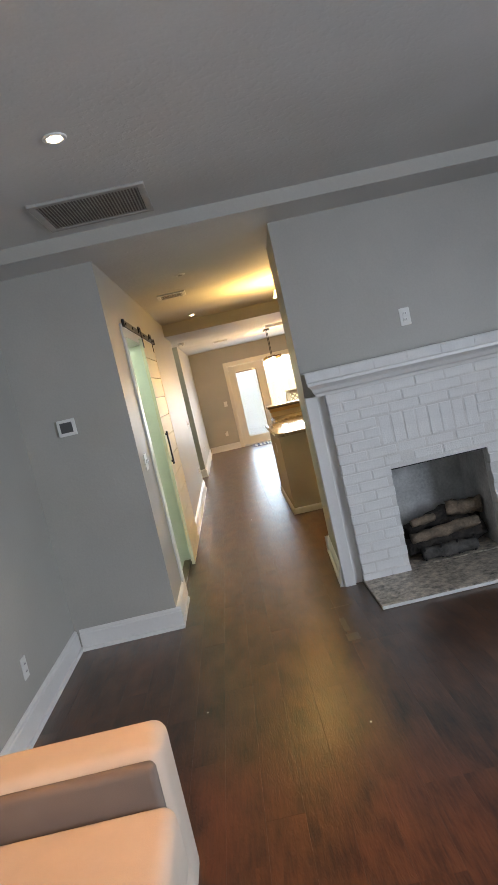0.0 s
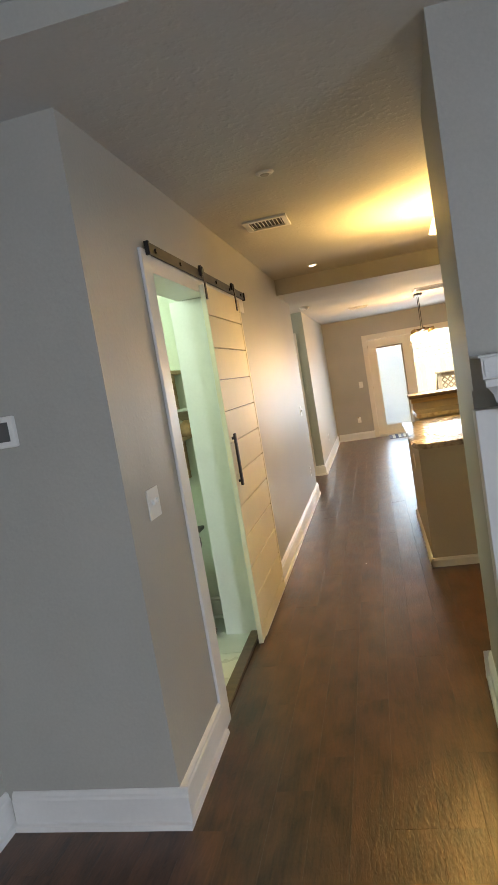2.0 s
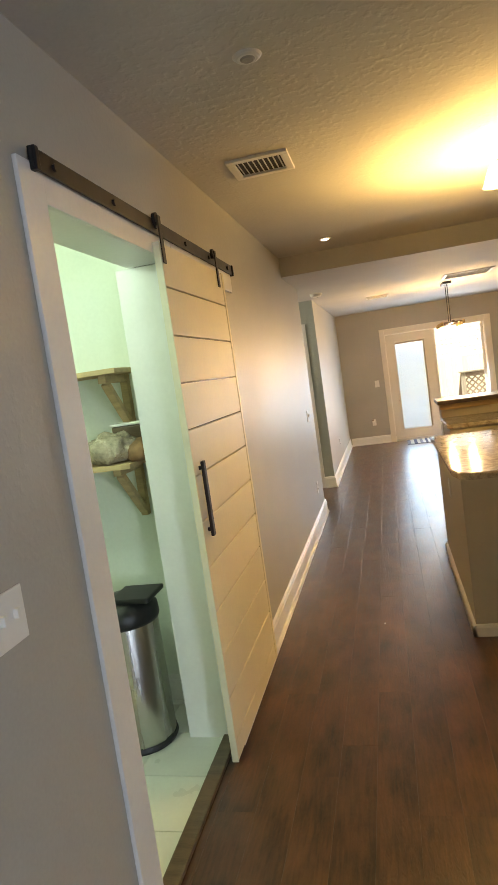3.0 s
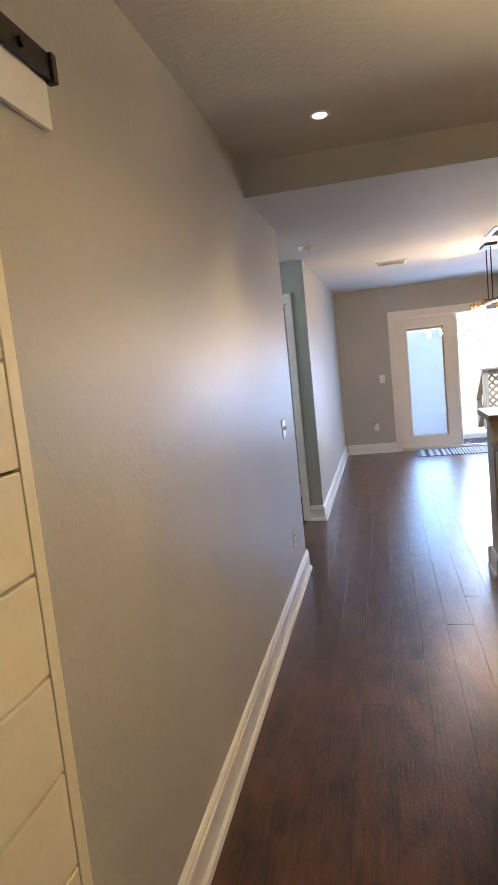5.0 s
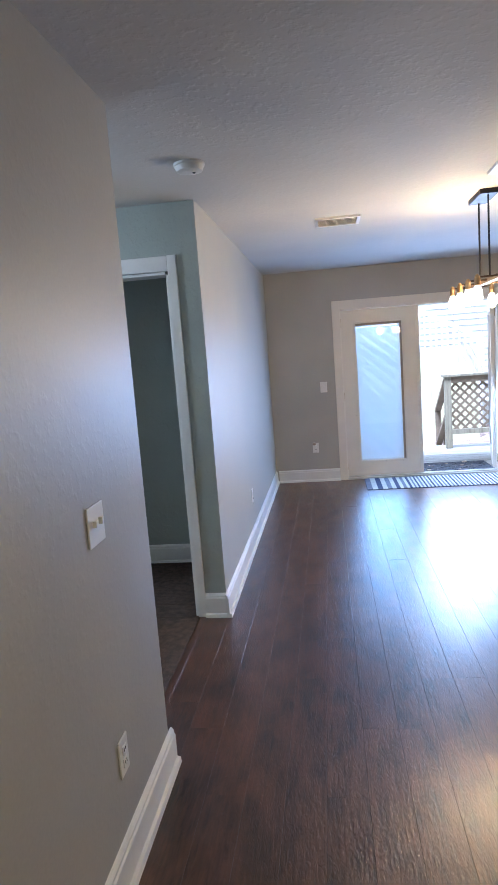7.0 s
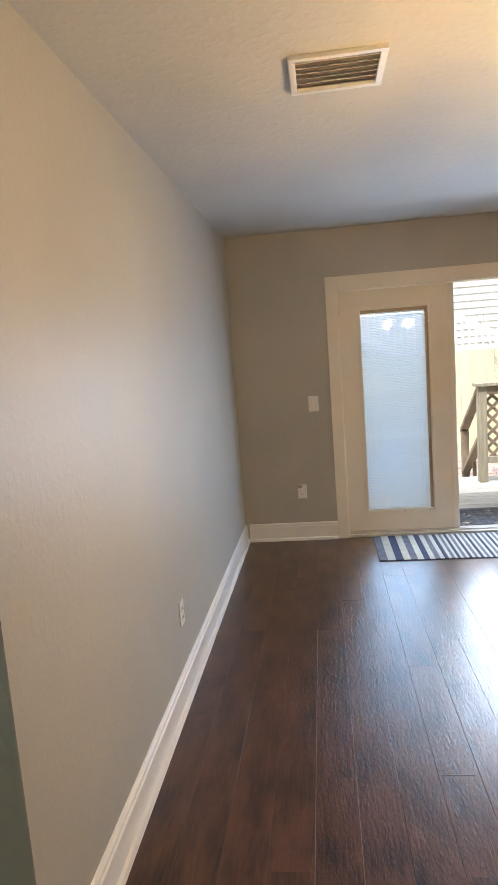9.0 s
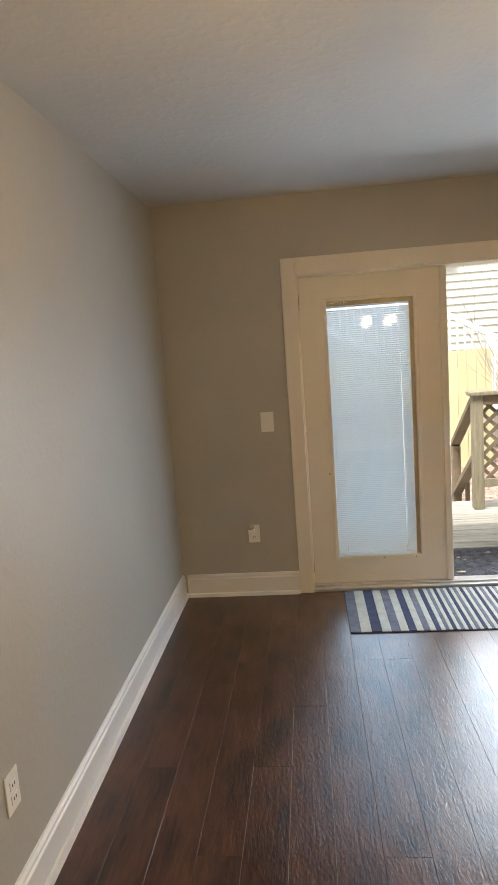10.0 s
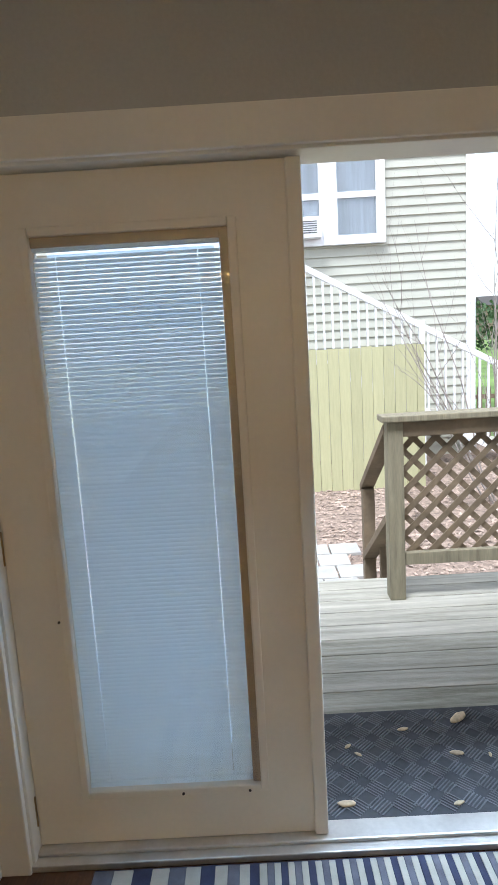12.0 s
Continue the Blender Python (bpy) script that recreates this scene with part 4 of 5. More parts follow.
# ---- striped rug at the garden door ----
RX0, RX1, RY0, RY1 = 0.54, 2.05, 14.785, 15.40 - 0.02
rug = empty("striped_rug", ((RX0 + RX1) / 2, (RY0 + RY1) / 2, 0.001), "navy, slate and cream striped cotton rug on the floor", "rug")
bpart("backing", M_NAVY, rug, (RX0, RY0, 0.001), (RX1, RY1, 0.005), 0.001)
xs, k = RX0, 0
pattern = (M_SLATE, M_CREAM, M_NAVY, M_CREAM)
while xs < RX1 - 0.01:
    w = max(0.020, 0.062 - 0.0035 * k) if k else 0.058
    e = min(xs + w, RX1)
    bm = bmesh.new()
    box(bm, (xs + 0.0005, RY0 + 0.006, 0.004), (e - 0.0005, RY1 - 0.006, 0.0085), 0.0015)
    part("stripe", local(bm, rug), pattern[k % 4], rug)
    xs, k = e, k + 1

# ---- linear chandelier over the dining area ----
CX, CY = 1.20, 12.241
chand = empty("chandelier", (CX, CY, zd(CY)), "bronze linear chandelier with lit clear bulbs", "chandelier")
bpart("canopy", M_BLACK, chand, (CX - 0.055, CY - 0.16, zd(CY) - 0.03), (CX + 0.055, CY + 0.16, zd(CY) + 0.003), 0.004)
for y in (CY - 0.12, CY + 0.12):
    bm = bmesh.new()
    tube(bm, (CX, y, 1.90), (CX, y, zd(CY) - 0.02), 0.006, sides=10)
    part("rod", local(bm, chand), M_BLACK, chand)
bpart("beam", M_BRONZE, chand, (CX - 0.018, CY - 0.42, 1.885), (CX + 0.018, CY + 0.42, 1.915), 0.004, "aged bronze bar")
for y in (CY - 0.36, CY - 0.12, CY + 0.12, CY + 0.36):
    for side in (-1, 1):
        bm = bmesh.new()
        tube(bm, (CX, y, 1.90), (CX + side * 0.13, y, 1.90), 0.006, sides=10)
        arm = part("arm", local(bm, chand), M_BRONZE, chand)
        bm = bmesh.new()
        lathe(bm, [(0.013, -0.050), (0.017, -0.047), (0.018, -0.008), (0.011, 0.010), (0.004, 0.016)], (CX + side * 0.13, y, 1.90), 18)
        part("socket", local(bm, arm), M_BRASS, arm)
        bm = bmesh.new()
        lathe(bm, [(0.004, -0.150), (0.020, -0.142), (0.030, -0.118), (0.027, -0.085), (0.014, -0.050)], (CX + side * 0.13, y, 1.90), 18)
        bulb = part("bulb", local(bm, arm), M_HOT, arm, "glowing bulb", True)
        bulb.visible_shadow = False

# ---- kitchen island and raised bar ----
island = empty("kitchen_island", (1.1, 8.0, 0), "beige kitchen island with a granite top", "island")
bpart("body", M_ISLAND, island, (0.607, 6.920, 0), (1.48, 8.489, 0.87), 0.004)
for a, b, out in (((0.607, 6.920 - 0.02, 0), (0.607, 8.489, 0), (-1, 0, 0)), ((0.607 - 0.02, 6.920, 0), (1.48, 6.920, 0), (0, -1, 0))):
    bm = bmesh.new()
    extrude_profile(bm, [(0, 0), (0.020, 0), (0.020, 0.05), (0.012, 0.062), (0, 0.066)], a, b, out)
    part("base_trim", local(bm, island), M_TRIM, island)
bm = bmesh.new()
outline = [(0.66, 6.888), (0.60, 6.931), (0.575, 7.047), (0.572, 8.552), (1.52, 8.552), (1.52, 6.888)]
low = [bm.verts.new((x, y, 0.868)) for x, y in outline]
high = [bm.verts.new((x, y, 0.908)) for x, y in outline]
bm.faces.new(low[::-1])
bm.faces.new(high)
for k in range(len(outline)):
    bm.faces.new((low[k], low[(k + 1) % len(outline)], high[(k + 1) % len(outline)], high[k]))
bmesh.ops.recalc_face_normals(bm, faces=bm.faces)
bmesh.ops.bevel(bm, geom=[e for e in bm.edges if abs(e.verts[0].co.z - e.verts[1].co.z) < 1e-4], offset=0.006, segments=2, affect="EDGES")
part("countertop", local(bm, island), M_COUNTER, island, "polished brown granite countertop")
for z in (0.45,):
    bm = bmesh.new()
    box(bm, (0.600, 7.609, 0.62), (0.6075, 7.683, 0.735), 0.003)
    part("outlet_cover", local(bm, island), M_PLATE, island)

island.location += Vector((0.018, 0.03, 0))

bar = empty("bar_peninsula", (1.8, 10.0, 0), "cream cabinet peninsula with a raised dark bar top", "bar")
bpart("bar_wall", M_ISLAND, bar, (0.79, 9.909, 0), (3.2, 10.142, 1.04), 0.003)
bpart("cabinet_body", M_CAB, bar, (0.80, 9.273, 0.10), (3.2, 9.908, 0.868), 0.003)
bpart("toe_kick", M_DARKWOOD, bar, (0.82, 9.358, 0), (3.2, 9.908, 0.10))
bpart("counter", M_COUNTER, bar, (0.775, 9.231, 0.869), (3.2, 9.908, 0.906), 0.005)
bpart("bar_top", M_DARKWOOD, bar, (0.755, 9.803, 1.04), (3.2, 10.270, 1.08), 0.006, "dark stained wooden bar top")
bpart("bar_moulding", M_PINE, bar, (0.775, 9.856, 0.985), (3.2, 9.908, 1.039), 0.006)
for k in range(4):
    x0 = 0.83 + k * 0.59
    d = bpart("drawer_front", M_CAB, bar, (x0, 9.250, 0.70), (x0 + 0.56, 9.273, 0.85), 0.005)
    bm = bmesh.new()
    tube(bm, (x0 + 0.22, 9.225, 0.775), (x0 + 0.34, 9.225, 0.775), 0.006, sides=10)
    for dx in (0.23, 0.33):
        tube(bm, (x0 + dx, 9.225, 0.775), (x0 + dx, 9.252, 0.775), 0.005, sides=8)
    part("pull", local(bm, d), M_BLACK, d)
    bpart("cabinet_door", M_CAB, bar, (x0, 9.250, 0.12), (x0 + 0.275, 9.273, 0.685), 0.005)
    bpart("cabinet_door", M_CAB, bar, (x0 + 0.285, 9.250, 0.12), (x0 + 0.56, 9.273, 0.685), 0.005)
bm = bmesh.new()
extrude_profile(bm, BASE, (0.79, 9.909, 0), (0.79, 10.178, 0), (-1, 0, 0))
part("base_trim", local(bm, bar), M_TRIM, bar)
bm = bmesh.new()
extrude_profile(bm, BASE, (0.76, 10.142, 0), (3.2, 10.142, 0), (0, 1, 0))
part("base_trim", local(bm, bar), M_TRIM, bar)


# ---- sofa ----
def cushion(bm, lo, hi, round_by, puff=0.0):
    """A soft box with wide rounded edges and a slightly swollen top."""
    box(bm, lo, hi)
    es = bm.edges[:]
    bmesh.ops.bevel(bm, geom=es, offset=round_by, segments=5, affect="EDGES", profile=0.5)
    for v in bm.verts:
        fx = (v.co.x - lo[0]) / (hi[0] - lo[0]) - 0.5
        fy = (v.co.y - lo[1]) / (hi[1] - lo[1]) - 0.5
        if v.co.z > (lo[2] + hi[2]) / 2:
            v.co.z += puff * max(0, 1 - (2 * fx) ** 2) * max(0, 1 - (2 * fy) ** 2)


sofa = empty("sofa", (-0.7, 1.0, 0), "beige fabric sofa with a grey inner arm", "sofa")


def soft(name, lo, hi, r, material, label="", puff=0.0):
    bm = bmesh.new()
    cushion(bm, lo, hi, r, puff)
    return part(name, local(bm, sofa), material, sofa, label, True)


soft("arm", (-1.16, 1.86, 0.10), (-0.245, 2.06, 0.61), 0.045, M_SOFA)
soft("arm", (-1.16, -0.10, 0.10), (-0.245, 0.10, 0.61), 0.045, M_SOFA)
# inner arm panel, coloured darker and greyer than the rest of the sofa
soft("arm_pad", (-0.95, 1.825, 0.30), (-0.262, 1.875, 0.585), 0.022, M_SOFAGREY, "darker grey inner arm panel")
soft("frame", (-1.16, 0.10, 0.10), (-0.27, 1.86, 0.29), 0.02, M_SOFA)
soft("backrest", (-1.19, 0.10, 0.28), (-0.95, 1.86, 0.86), 0.06, M_SOFA)
soft("seat_cushion", (-0.96, 0.97, 0.285), (-0.225, 1.822, 0.485), 0.04, M_SOFA, puff=0.02)
soft("seat_cushion", (-0.96, 0.11, 0.285), (-0.225, 0.96, 0.485), 0.04, M_SOFA, puff=0.02)
for x in (-1.10, -0.31):
    for y in (-0.03, 1.98):
        bm = bmesh.new()
        tube(bm, (x, y, 0), (x, y, 0.105), 0.018, 0.026, 14)
        part("leg", local(bm, sofa), M_DARKWOOD, sofa)

# ---- living room window, behind the walk ----
XA, XB = RIGHT + 0.03, RIGHT + 0.12
win = frame_boards("window_1", "white framed living room window", "window", M_TRIM, [
    ("window_frame", (XA, WY0, WZ0), (XB, WY0 + 0.06, WZ1)), ("window_frame", (XA, WY1 - 0.06, WZ0), (XB, WY1, WZ1)),
    ("window_frame", (XA, WY0 + 0.06, WZ0), (XB, WY1 - 0.06, WZ0 + 0.06)), ("window_frame", (XA, WY0 + 0.06, WZ1 - 0.06), (XB, WY1 - 0.06, WZ1)),
    ("mullion", (XA + 0.01, -0.72, WZ0 + 0.06), (XB - 0.01, -0.68, WZ1 - 0.06))])

# ---- deck, mat and railing ----
deck = empty("deck", (1.6, 16.4, DECK), "weathered grey timber deck outside the door", "deck", kind="structure")
DX0, DX1, DY0, DY1 = -1.2, 5.2, FAR + 0.205, 17.45
nb = 12
bp = (DY1 - DY0) / nb
for k in range(nb):
    bpart("deck_board", M_DECK, deck, (DX0, DY0 + k * bp + 0.003, DECK - 0.035), (DX1, DY0 + (k + 1) * bp - 0.004, DECK), 0.004)
bpart("rim_joist", M_DECK, deck, (DX0 + 0.02, DY1 - 0.06, GROUND), (DX1 - 0.02, DY1 - 0.02, DECK - 0.036))
bpart("joist", M_DECK, deck, (DX0 + 0.02, DY0, GROUND), (DX0 + 0.06, DY1 - 0.07, DECK - 0.036))
bpart("joist", M_DECK, deck, (DX1 - 0.06, DY0, GROUND), (DX1 - 0.02, DY1 - 0.07, DECK - 0.036))
steps = empty("deck_steps", (1.0, 17.6, GROUND), "weathered timber steps down to the yard", "steps", kind="structure")
for k in range(3):
    z = DECK - 0.165 * (k + 1)
    bpart("tread", M_DECK, steps, (-0.1, DY1 + 0.005 + k * 0.27, z - 0.035), (1.80, DY1 + 0.27 + k * 0.27, z), 0.004)
    bpart("riser", M_DECK, steps, (-0.08, DY1 + 0.02 + k * 0.27, GROUND), (1.78, DY1 + 0.05 + k * 0.27, z - 0.036))

mat_ob = empty("door_mat", (1.7, 15.83, DECK), "black rubber ribbed door mat on the deck", "door mat")
bpart("base", M_RUBBER, mat_ob, (1.0, 15.502, DECK + 0.0022), (2.06, 16.056, DECK + 0.009), 0.002)
bm = bmesh.new()
for i in range(14):
    for j in range(7):
        cx, cy = 1.045 + i * 0.075, 15.55 + j * 0.075
        turn = 45 if (i + j) % 2 else -45
        for r in (-0.028, -0.0168, -0.0056, 0.0056, 0.0168, 0.028):
            box(bm, (-0.032, r - 0.0022, 0), (0.032, r + 0.0022, 0.0038), spin=pose(cx, cy, DECK + 0.0085, 0, 0, turn))
tagged(part("ribs", local(bm, mat_ob), M_RIB, mat_ob), kind="stuff")

PX, PY = 1.845, 17.15
railing = empty("deck_railing", (2.6, PY, DECK), "weathered deck railing with diagonal lattice", "railing")
for x in (PX, 3.9, 5.1):
    bpart("post", M_POST, railing, (x - 0.045, PY - 0.045, DECK + 0.001), (x + 0.045, PY + 0.045, 1.04), 0.006, "greenish weathered post")
bpart("cap_rail", M_POST, railing, (PX - 0.075, PY - 0.075, 1.041), (5.16, PY + 0.075, 1.075), 0.006)
bpart("top_rail", M_RAILW, railing, (PX + 0.046, PY - 0.04, 0.955), (5.05, PY - 0.002, 1.04), 0.004)
bpart("bottom_rail", M_POST, railing, (PX + 0.046, PY - 0.04, 0.225), (5.05, PY + 0.0, 0.295), 0.004)
LX0, LX1, LZ0, LZ1 = PX + 0.046, 3.85, 0.26, 1.0
pitch_l, half = 0.124, 0.016
for layer, sign in ((0, 1), (1, -1)):
    c = LX0 - (LZ1 - LZ0) if sign > 0 else LX0
    c_end = LX1 if sign > 0 else LX1 + (LZ1 - LZ0)
    while c < c_end:
        pts = []
        for x, z in ((c, LZ0), (c + sign * (LZ1 - LZ0), LZ1)):
            pts.append((x, z))
        (xa, za), (xb, zb) = pts
        t0, t1 = 0.0, 1.0
        if xb != xa:
            ta, tb = (LX0 - xa) / (xb - xa), (LX1 - xa) / (xb - xa)
            t0, t1 = max(t0, min(ta, tb)), min(t1, max(ta, tb))
        if t1 - t0 > 0.03:
            p, q = (xa + (xb - xa) * t0, za + (zb - za) * t0), (xa + (xb - xa) * t1, za + (zb - za) * t1)
            length = math.hypot(q[0] - p[0], q[1] - p[1])
            ang = math.degrees(math.atan2(q[1] - p[1], q[0] - p[0]))
            y = PY + 0.002 + layer * 0.009
            bpart("lattice_strip", M_RAILW, railing, (0, 0, -half), (length, 0.008, half), spin=pose(p[0], y, p[1], 0, -ang, 0))
        c += pitch_l
stair_rail = empty("stair_railing", (1.82, 17.6, GROUND), "weathered timber stair handrail down the steps", "railing")
for y, top in ((17.95, 0.47),):
    bpart("post", M_RAILW, stair_rail, (1.80, y - 0.04, GROUND), (1.88, y + 0.04, top), 0.004)
bpart("baluster", M_RAILW, stair_rail, (1.86, 17.66, GROUND), (1.90, 17.70, 0.15), 0.004)
for za, zb in ((1.02, 0.50), (0.50, -0.02)):
    dy, dz = 0.80, zb - za
    ang = math.degrees(math.atan2(dz, dy))
    length = math.hypot(dy, dz) + (0.03 if za > 0.9 else 0.0)
    bpart("handrail", M_RAILW, stair_rail, (-0.045, 0, -0.045), (0.045, length, 0.0), 0.004, spin=pose(1.84, 17.19, za, ang, 0, 0))

# ---- yard: ground, mulch, pavers, fence ----
structure(boxes("ground", M_MULCH, ((-300, -300, GROUND - 0.3), (300, 500, GROUND))), "brown mulch ground round the house", "ground")
structure(boxes("lawn", M_GRASS, ((4.95, 25.6, GROUND), (120, 140, GROUND + 0.012)), ((-80, 34, GROUND), (4.94, 140, GROUND + 0.012)), ((-300, 140, GROUND), (300, 495, GROUND + 0.012))), "green mown lawn beyond the neighbour's house", "lawn")
prng = random.Random(3)
verts, faces = [], []
for k in range(16000):
    x, y = prng.uniform(-1.5, 7.5), prng.uniform(17.5, 24.0)
    w, h = prng.uniform(0.012, 0.04), prng.uniform(0.006, 0.016)
    a, z = prng.uniform(0, 6.3), GROUND + prng.uniform(0.002, 0.02)
    ca, sa = math.cos(a), math.sin(a)
    base = len(verts)
    tilt = prng.uniform(-0.015, 0.015)
    for u, v, t in ((-w, -h, 0), (w, -h, tilt), (w, h, tilt), (-w, h, 0), (0, 0, 0.012)):
        verts.append((x + u * ca - v * sa, y + u * sa + v * ca, z + t))
    faces += [(base, base + 1, base + 4), (base + 1, base + 2, base + 4), (base + 2, base + 3, base + 4), (base + 3, base, base + 4)]
me = bpy.data.meshes.new("mulch")
me.from_pydata(verts, [], faces)
me.materials.append(M_CHIP)
tagged(new("mulch", me), "loose brown bark and leaf mulch", "mulch", kind="stuff")
path_ob = empty("paver_path", (1.6, 19.2, GROUND), "grey concrete pavers in the mulch", "path", kind="structure")
for i in range(4):
    for j in range(4):
        x, y = 0.7 + i * 0.31 + (0.15 if j % 2 else 0), 18.75 + j * 0.31
        bpart("paver", M_PAVER, path_ob, (x, y, GROUND), (x + 0.295, y + 0.295, GROUND + 0.035), 0.006)

fence = empty("fence", (1.8, 22.3, GROUND), "new pale pine board fence panel", "fence")
FEN0, FEN1, FY, FTOPZ = -1.5, 3.45, 22.3, 1.335
x = FEN0
frng = random.Random(5)
while x < FEN1 - 0.02:
    w = min(0.150, FEN1 - x)
    dz = frng.uniform(-0.008, 0.008)
    bpart("board", M_FENCE, fence, (x, FY, GROUND + 0.002), (x + w - 0.004, FY + 0.018, FTOPZ + dz), 0.003)
    x += 0.1515
for z in (-0.35, 0.35, 1.05):
    bpart("rail", M_FENCE, fence, (FEN0, FY + 0.019, z), (FEN1, FY + 0.06, z + 0.085), 0.003)
for x in (FEN0, (FEN0 + FEN1) / 2, FEN1 - 0.09):
    bpart("post", M_FENCE, fence, (x, FY + 0.061, GROUND), (x + 0.09, FY + 0.15, FTOPZ - 0.03), 0.004)

# ---- neighbour's house ----
HY, HX0, HX1, HZ1 = 24.5, -6.0, 4.93, 7.8
house = empty("neighbour_house", (0, HY + 3, GROUND), "cream vinyl sided house next door", "house")
bpart("wall", M_SIDING, house, (HX0, HY + 0.03, GROUND), (HX1 - 0.02, HY + 8, HZ1))
me = bpy.data.meshes.new("siding_board")
bm = bmesh.new()
prof = [(0, 0), (0.030, 0.0), (0.032, 0.006), (0.006, 0.152), (0, 0.152)]
extrude_profile(bm, prof, (HX0, 0, 0), (HX1 - 0.10, 0, 0), (0, -1, 0))
bm.to_mesh(me)
bm.free()
me.materials.append(M_SIDING)
for k in range(int((HZ1 - GROUND) / 0.15)):
    lap = new("siding_board", me)
    lap.parent = house
    lap.location = Vector((0, HY + 0.03, GROUND + k * 0.15)) - house.location
bpart("corner_trim", M_VINYL, house, (HX1 - 0.155, HY - 0.01, GROUND), (HX1, HY + 0.10, HZ1), 0.006)
bpart("eave", M_VINYL, house, (HX0, HY - 0.45, HZ1), (HX1 + 0.4, HY + 8.4, HZ1 + 0.14), 0.01)
bm = bmesh.new()
for p in ((HX0, HY - 0.5, HZ1 + 0.141), (HX1 + 0.45, HY - 0.5, HZ1 + 0.141), (HX1 + 0.45, HY + 8.5, HZ1 + 0.141), (HX0, HY + 8.5, HZ1 + 0.141), (HX0, HY + 4, HZ1 + 2.6), (HX1 + 0.45, HY + 4, HZ1 + 2.6)):
    bm.verts.new(p)
bm.verts.ensure_lookup_table()
for f in ((0, 1, 5, 4), (2, 3, 4, 5), (1, 2, 5), (3, 0, 4), (3, 2, 1, 0)):
    bm.faces.new([bm.verts[k] for k in f])
part("roof", local(bm, house), M_ROOF, house)


def sash_window(x0, x1, z0, z1, air):
    """A double-hung window with its trim, panes and meeting rail."""
    y = HY - 0.07
    bm = bmesh.new()
    t = 0.10
    for lo, hi in (((x0 - t, y - 0.03, z0 - t), (x0, y + 0.05, z1 + t)), ((x1, y - 0.03, z0 - t), (x1 + t, y + 0.05, z1 + t)),
                   ((x0, y - 0.03, z0 - t), (x1, y + 0.05, z0)), ((x0, y - 0.03, z1), (x1, y + 0.05, z1 + t))):
        box(bm, lo, hi, 0.004)
    w = part("window", local(bm, house), M_VINYL, house, "white vinyl sash window")
    zm = (z0 + z1) / 2
    bm = bmesh.new()
    s = 0.05
    for za, zb in ((z0, zm), (zm, z1)):
        for lo, hi in (((x0, y - 0.005, za), (x0 + s, y + 0.04, zb)), ((x1 - s, y - 0.005, za), (x1, y + 0.04, zb)),
                       ((x0 + s, y - 0.005, za), (x1 - s, y + 0.04, za + s)), ((x0 + s, y - 0.005, zb - s), (x1 - s, y + 0.04, zb))):
            box(bm, lo, hi, 0.003)
    part("sash", local(bm, w), M_VINYL, w)
    for za, zb in ((z0 + s, zm - s), (zm + s, z1 - s)):
        bpart("pane", M_GLASS, w, (x0 + s, y + 0.016, za), (x1 - s, y + 0.020, zb))
        bpart("curtain", M_DUSK, w, (x0 + s, y + 0.035, za), (x1 - s, y + 0.042, zb))
    if air:
        bpart("sill_unit", M_VINYL, w, (x0 + 0.05, y - 0.22, z0 + 0.01), (x1 - 0.05, y + 0.012, z0 + 0.34), 0.01, "white window air conditioner")
        for k in range(6):
            bpart("grille_bar", M_SCREEN, w, (x0 + 0.12, y - 0.226, z0 + 0.08 + k * 0.035), (x1 - 0.12, y - 0.218, z0 + 0.095 + k * 0.035))
    return w


sash_window(2.60, 3.33, 3.08, 4.44, False)
sash_window(1.67, 2.40, 3.08, 4.44, True)

# ---- neighbour's white outdoor stair ----
stair = empty("outdoor_stair", (3.6, 23.5, GROUND), "white wooden outdoor stair with balusters", "stairs")
SY = 23.5


def rail_z(x):
    return 2.543 - (x - 2.082) * 0.55


ang = math.degrees(math.atan(0.55))
for dz, h, name in ((0.0, 0.09, "handrail"), (-1.30, 0.14, "stringer")):
    length = (5.9 - 0.6) / math.cos(radians(ang))
    bpart(name, M_VINYL, stair, (0, -0.03, -h), (length, 0.03, 0), 0.004, spin=pose(0.6, SY, rail_z(0.6) + dz, 0, ang, 0))
k, x = 0, 0.65
while x < 5.85:
    top = rail_z(x) - 0.05
    low_z = max(GROUND, rail_z(x) - 1.32)
    bpart("baluster", M_VINYL, stair, (x - 0.016, SY - 0.016, low_z), (x + 0.016, SY + 0.016, top))
    x += 0.133
for x in (0.7, 3.74, 5.85):
    bpart("post", M_VINYL, stair, (x - 0.045, SY - 0.045, GROUND), (x + 0.045, SY + 0.045, rail_z(x) + 0.03), 0.004)
for k in range(9):
    x = 1.4 + k * 0.5
    z = rail_z(x) - 1.36
    if z > GROUND + 0.1:
        bpart("tread", M_DECK, stair, (x, SY + 0.03, z - 0.04), (x + 0.30, SY + 0.92, z), 0.003)

# ---- bare shrub ----
shrub = empty("bare_shrub", (4.05, 21.2, GROUND), "leafless grey-brown shrub with thin arching branches", "shrub")
trng = random.Random(12)


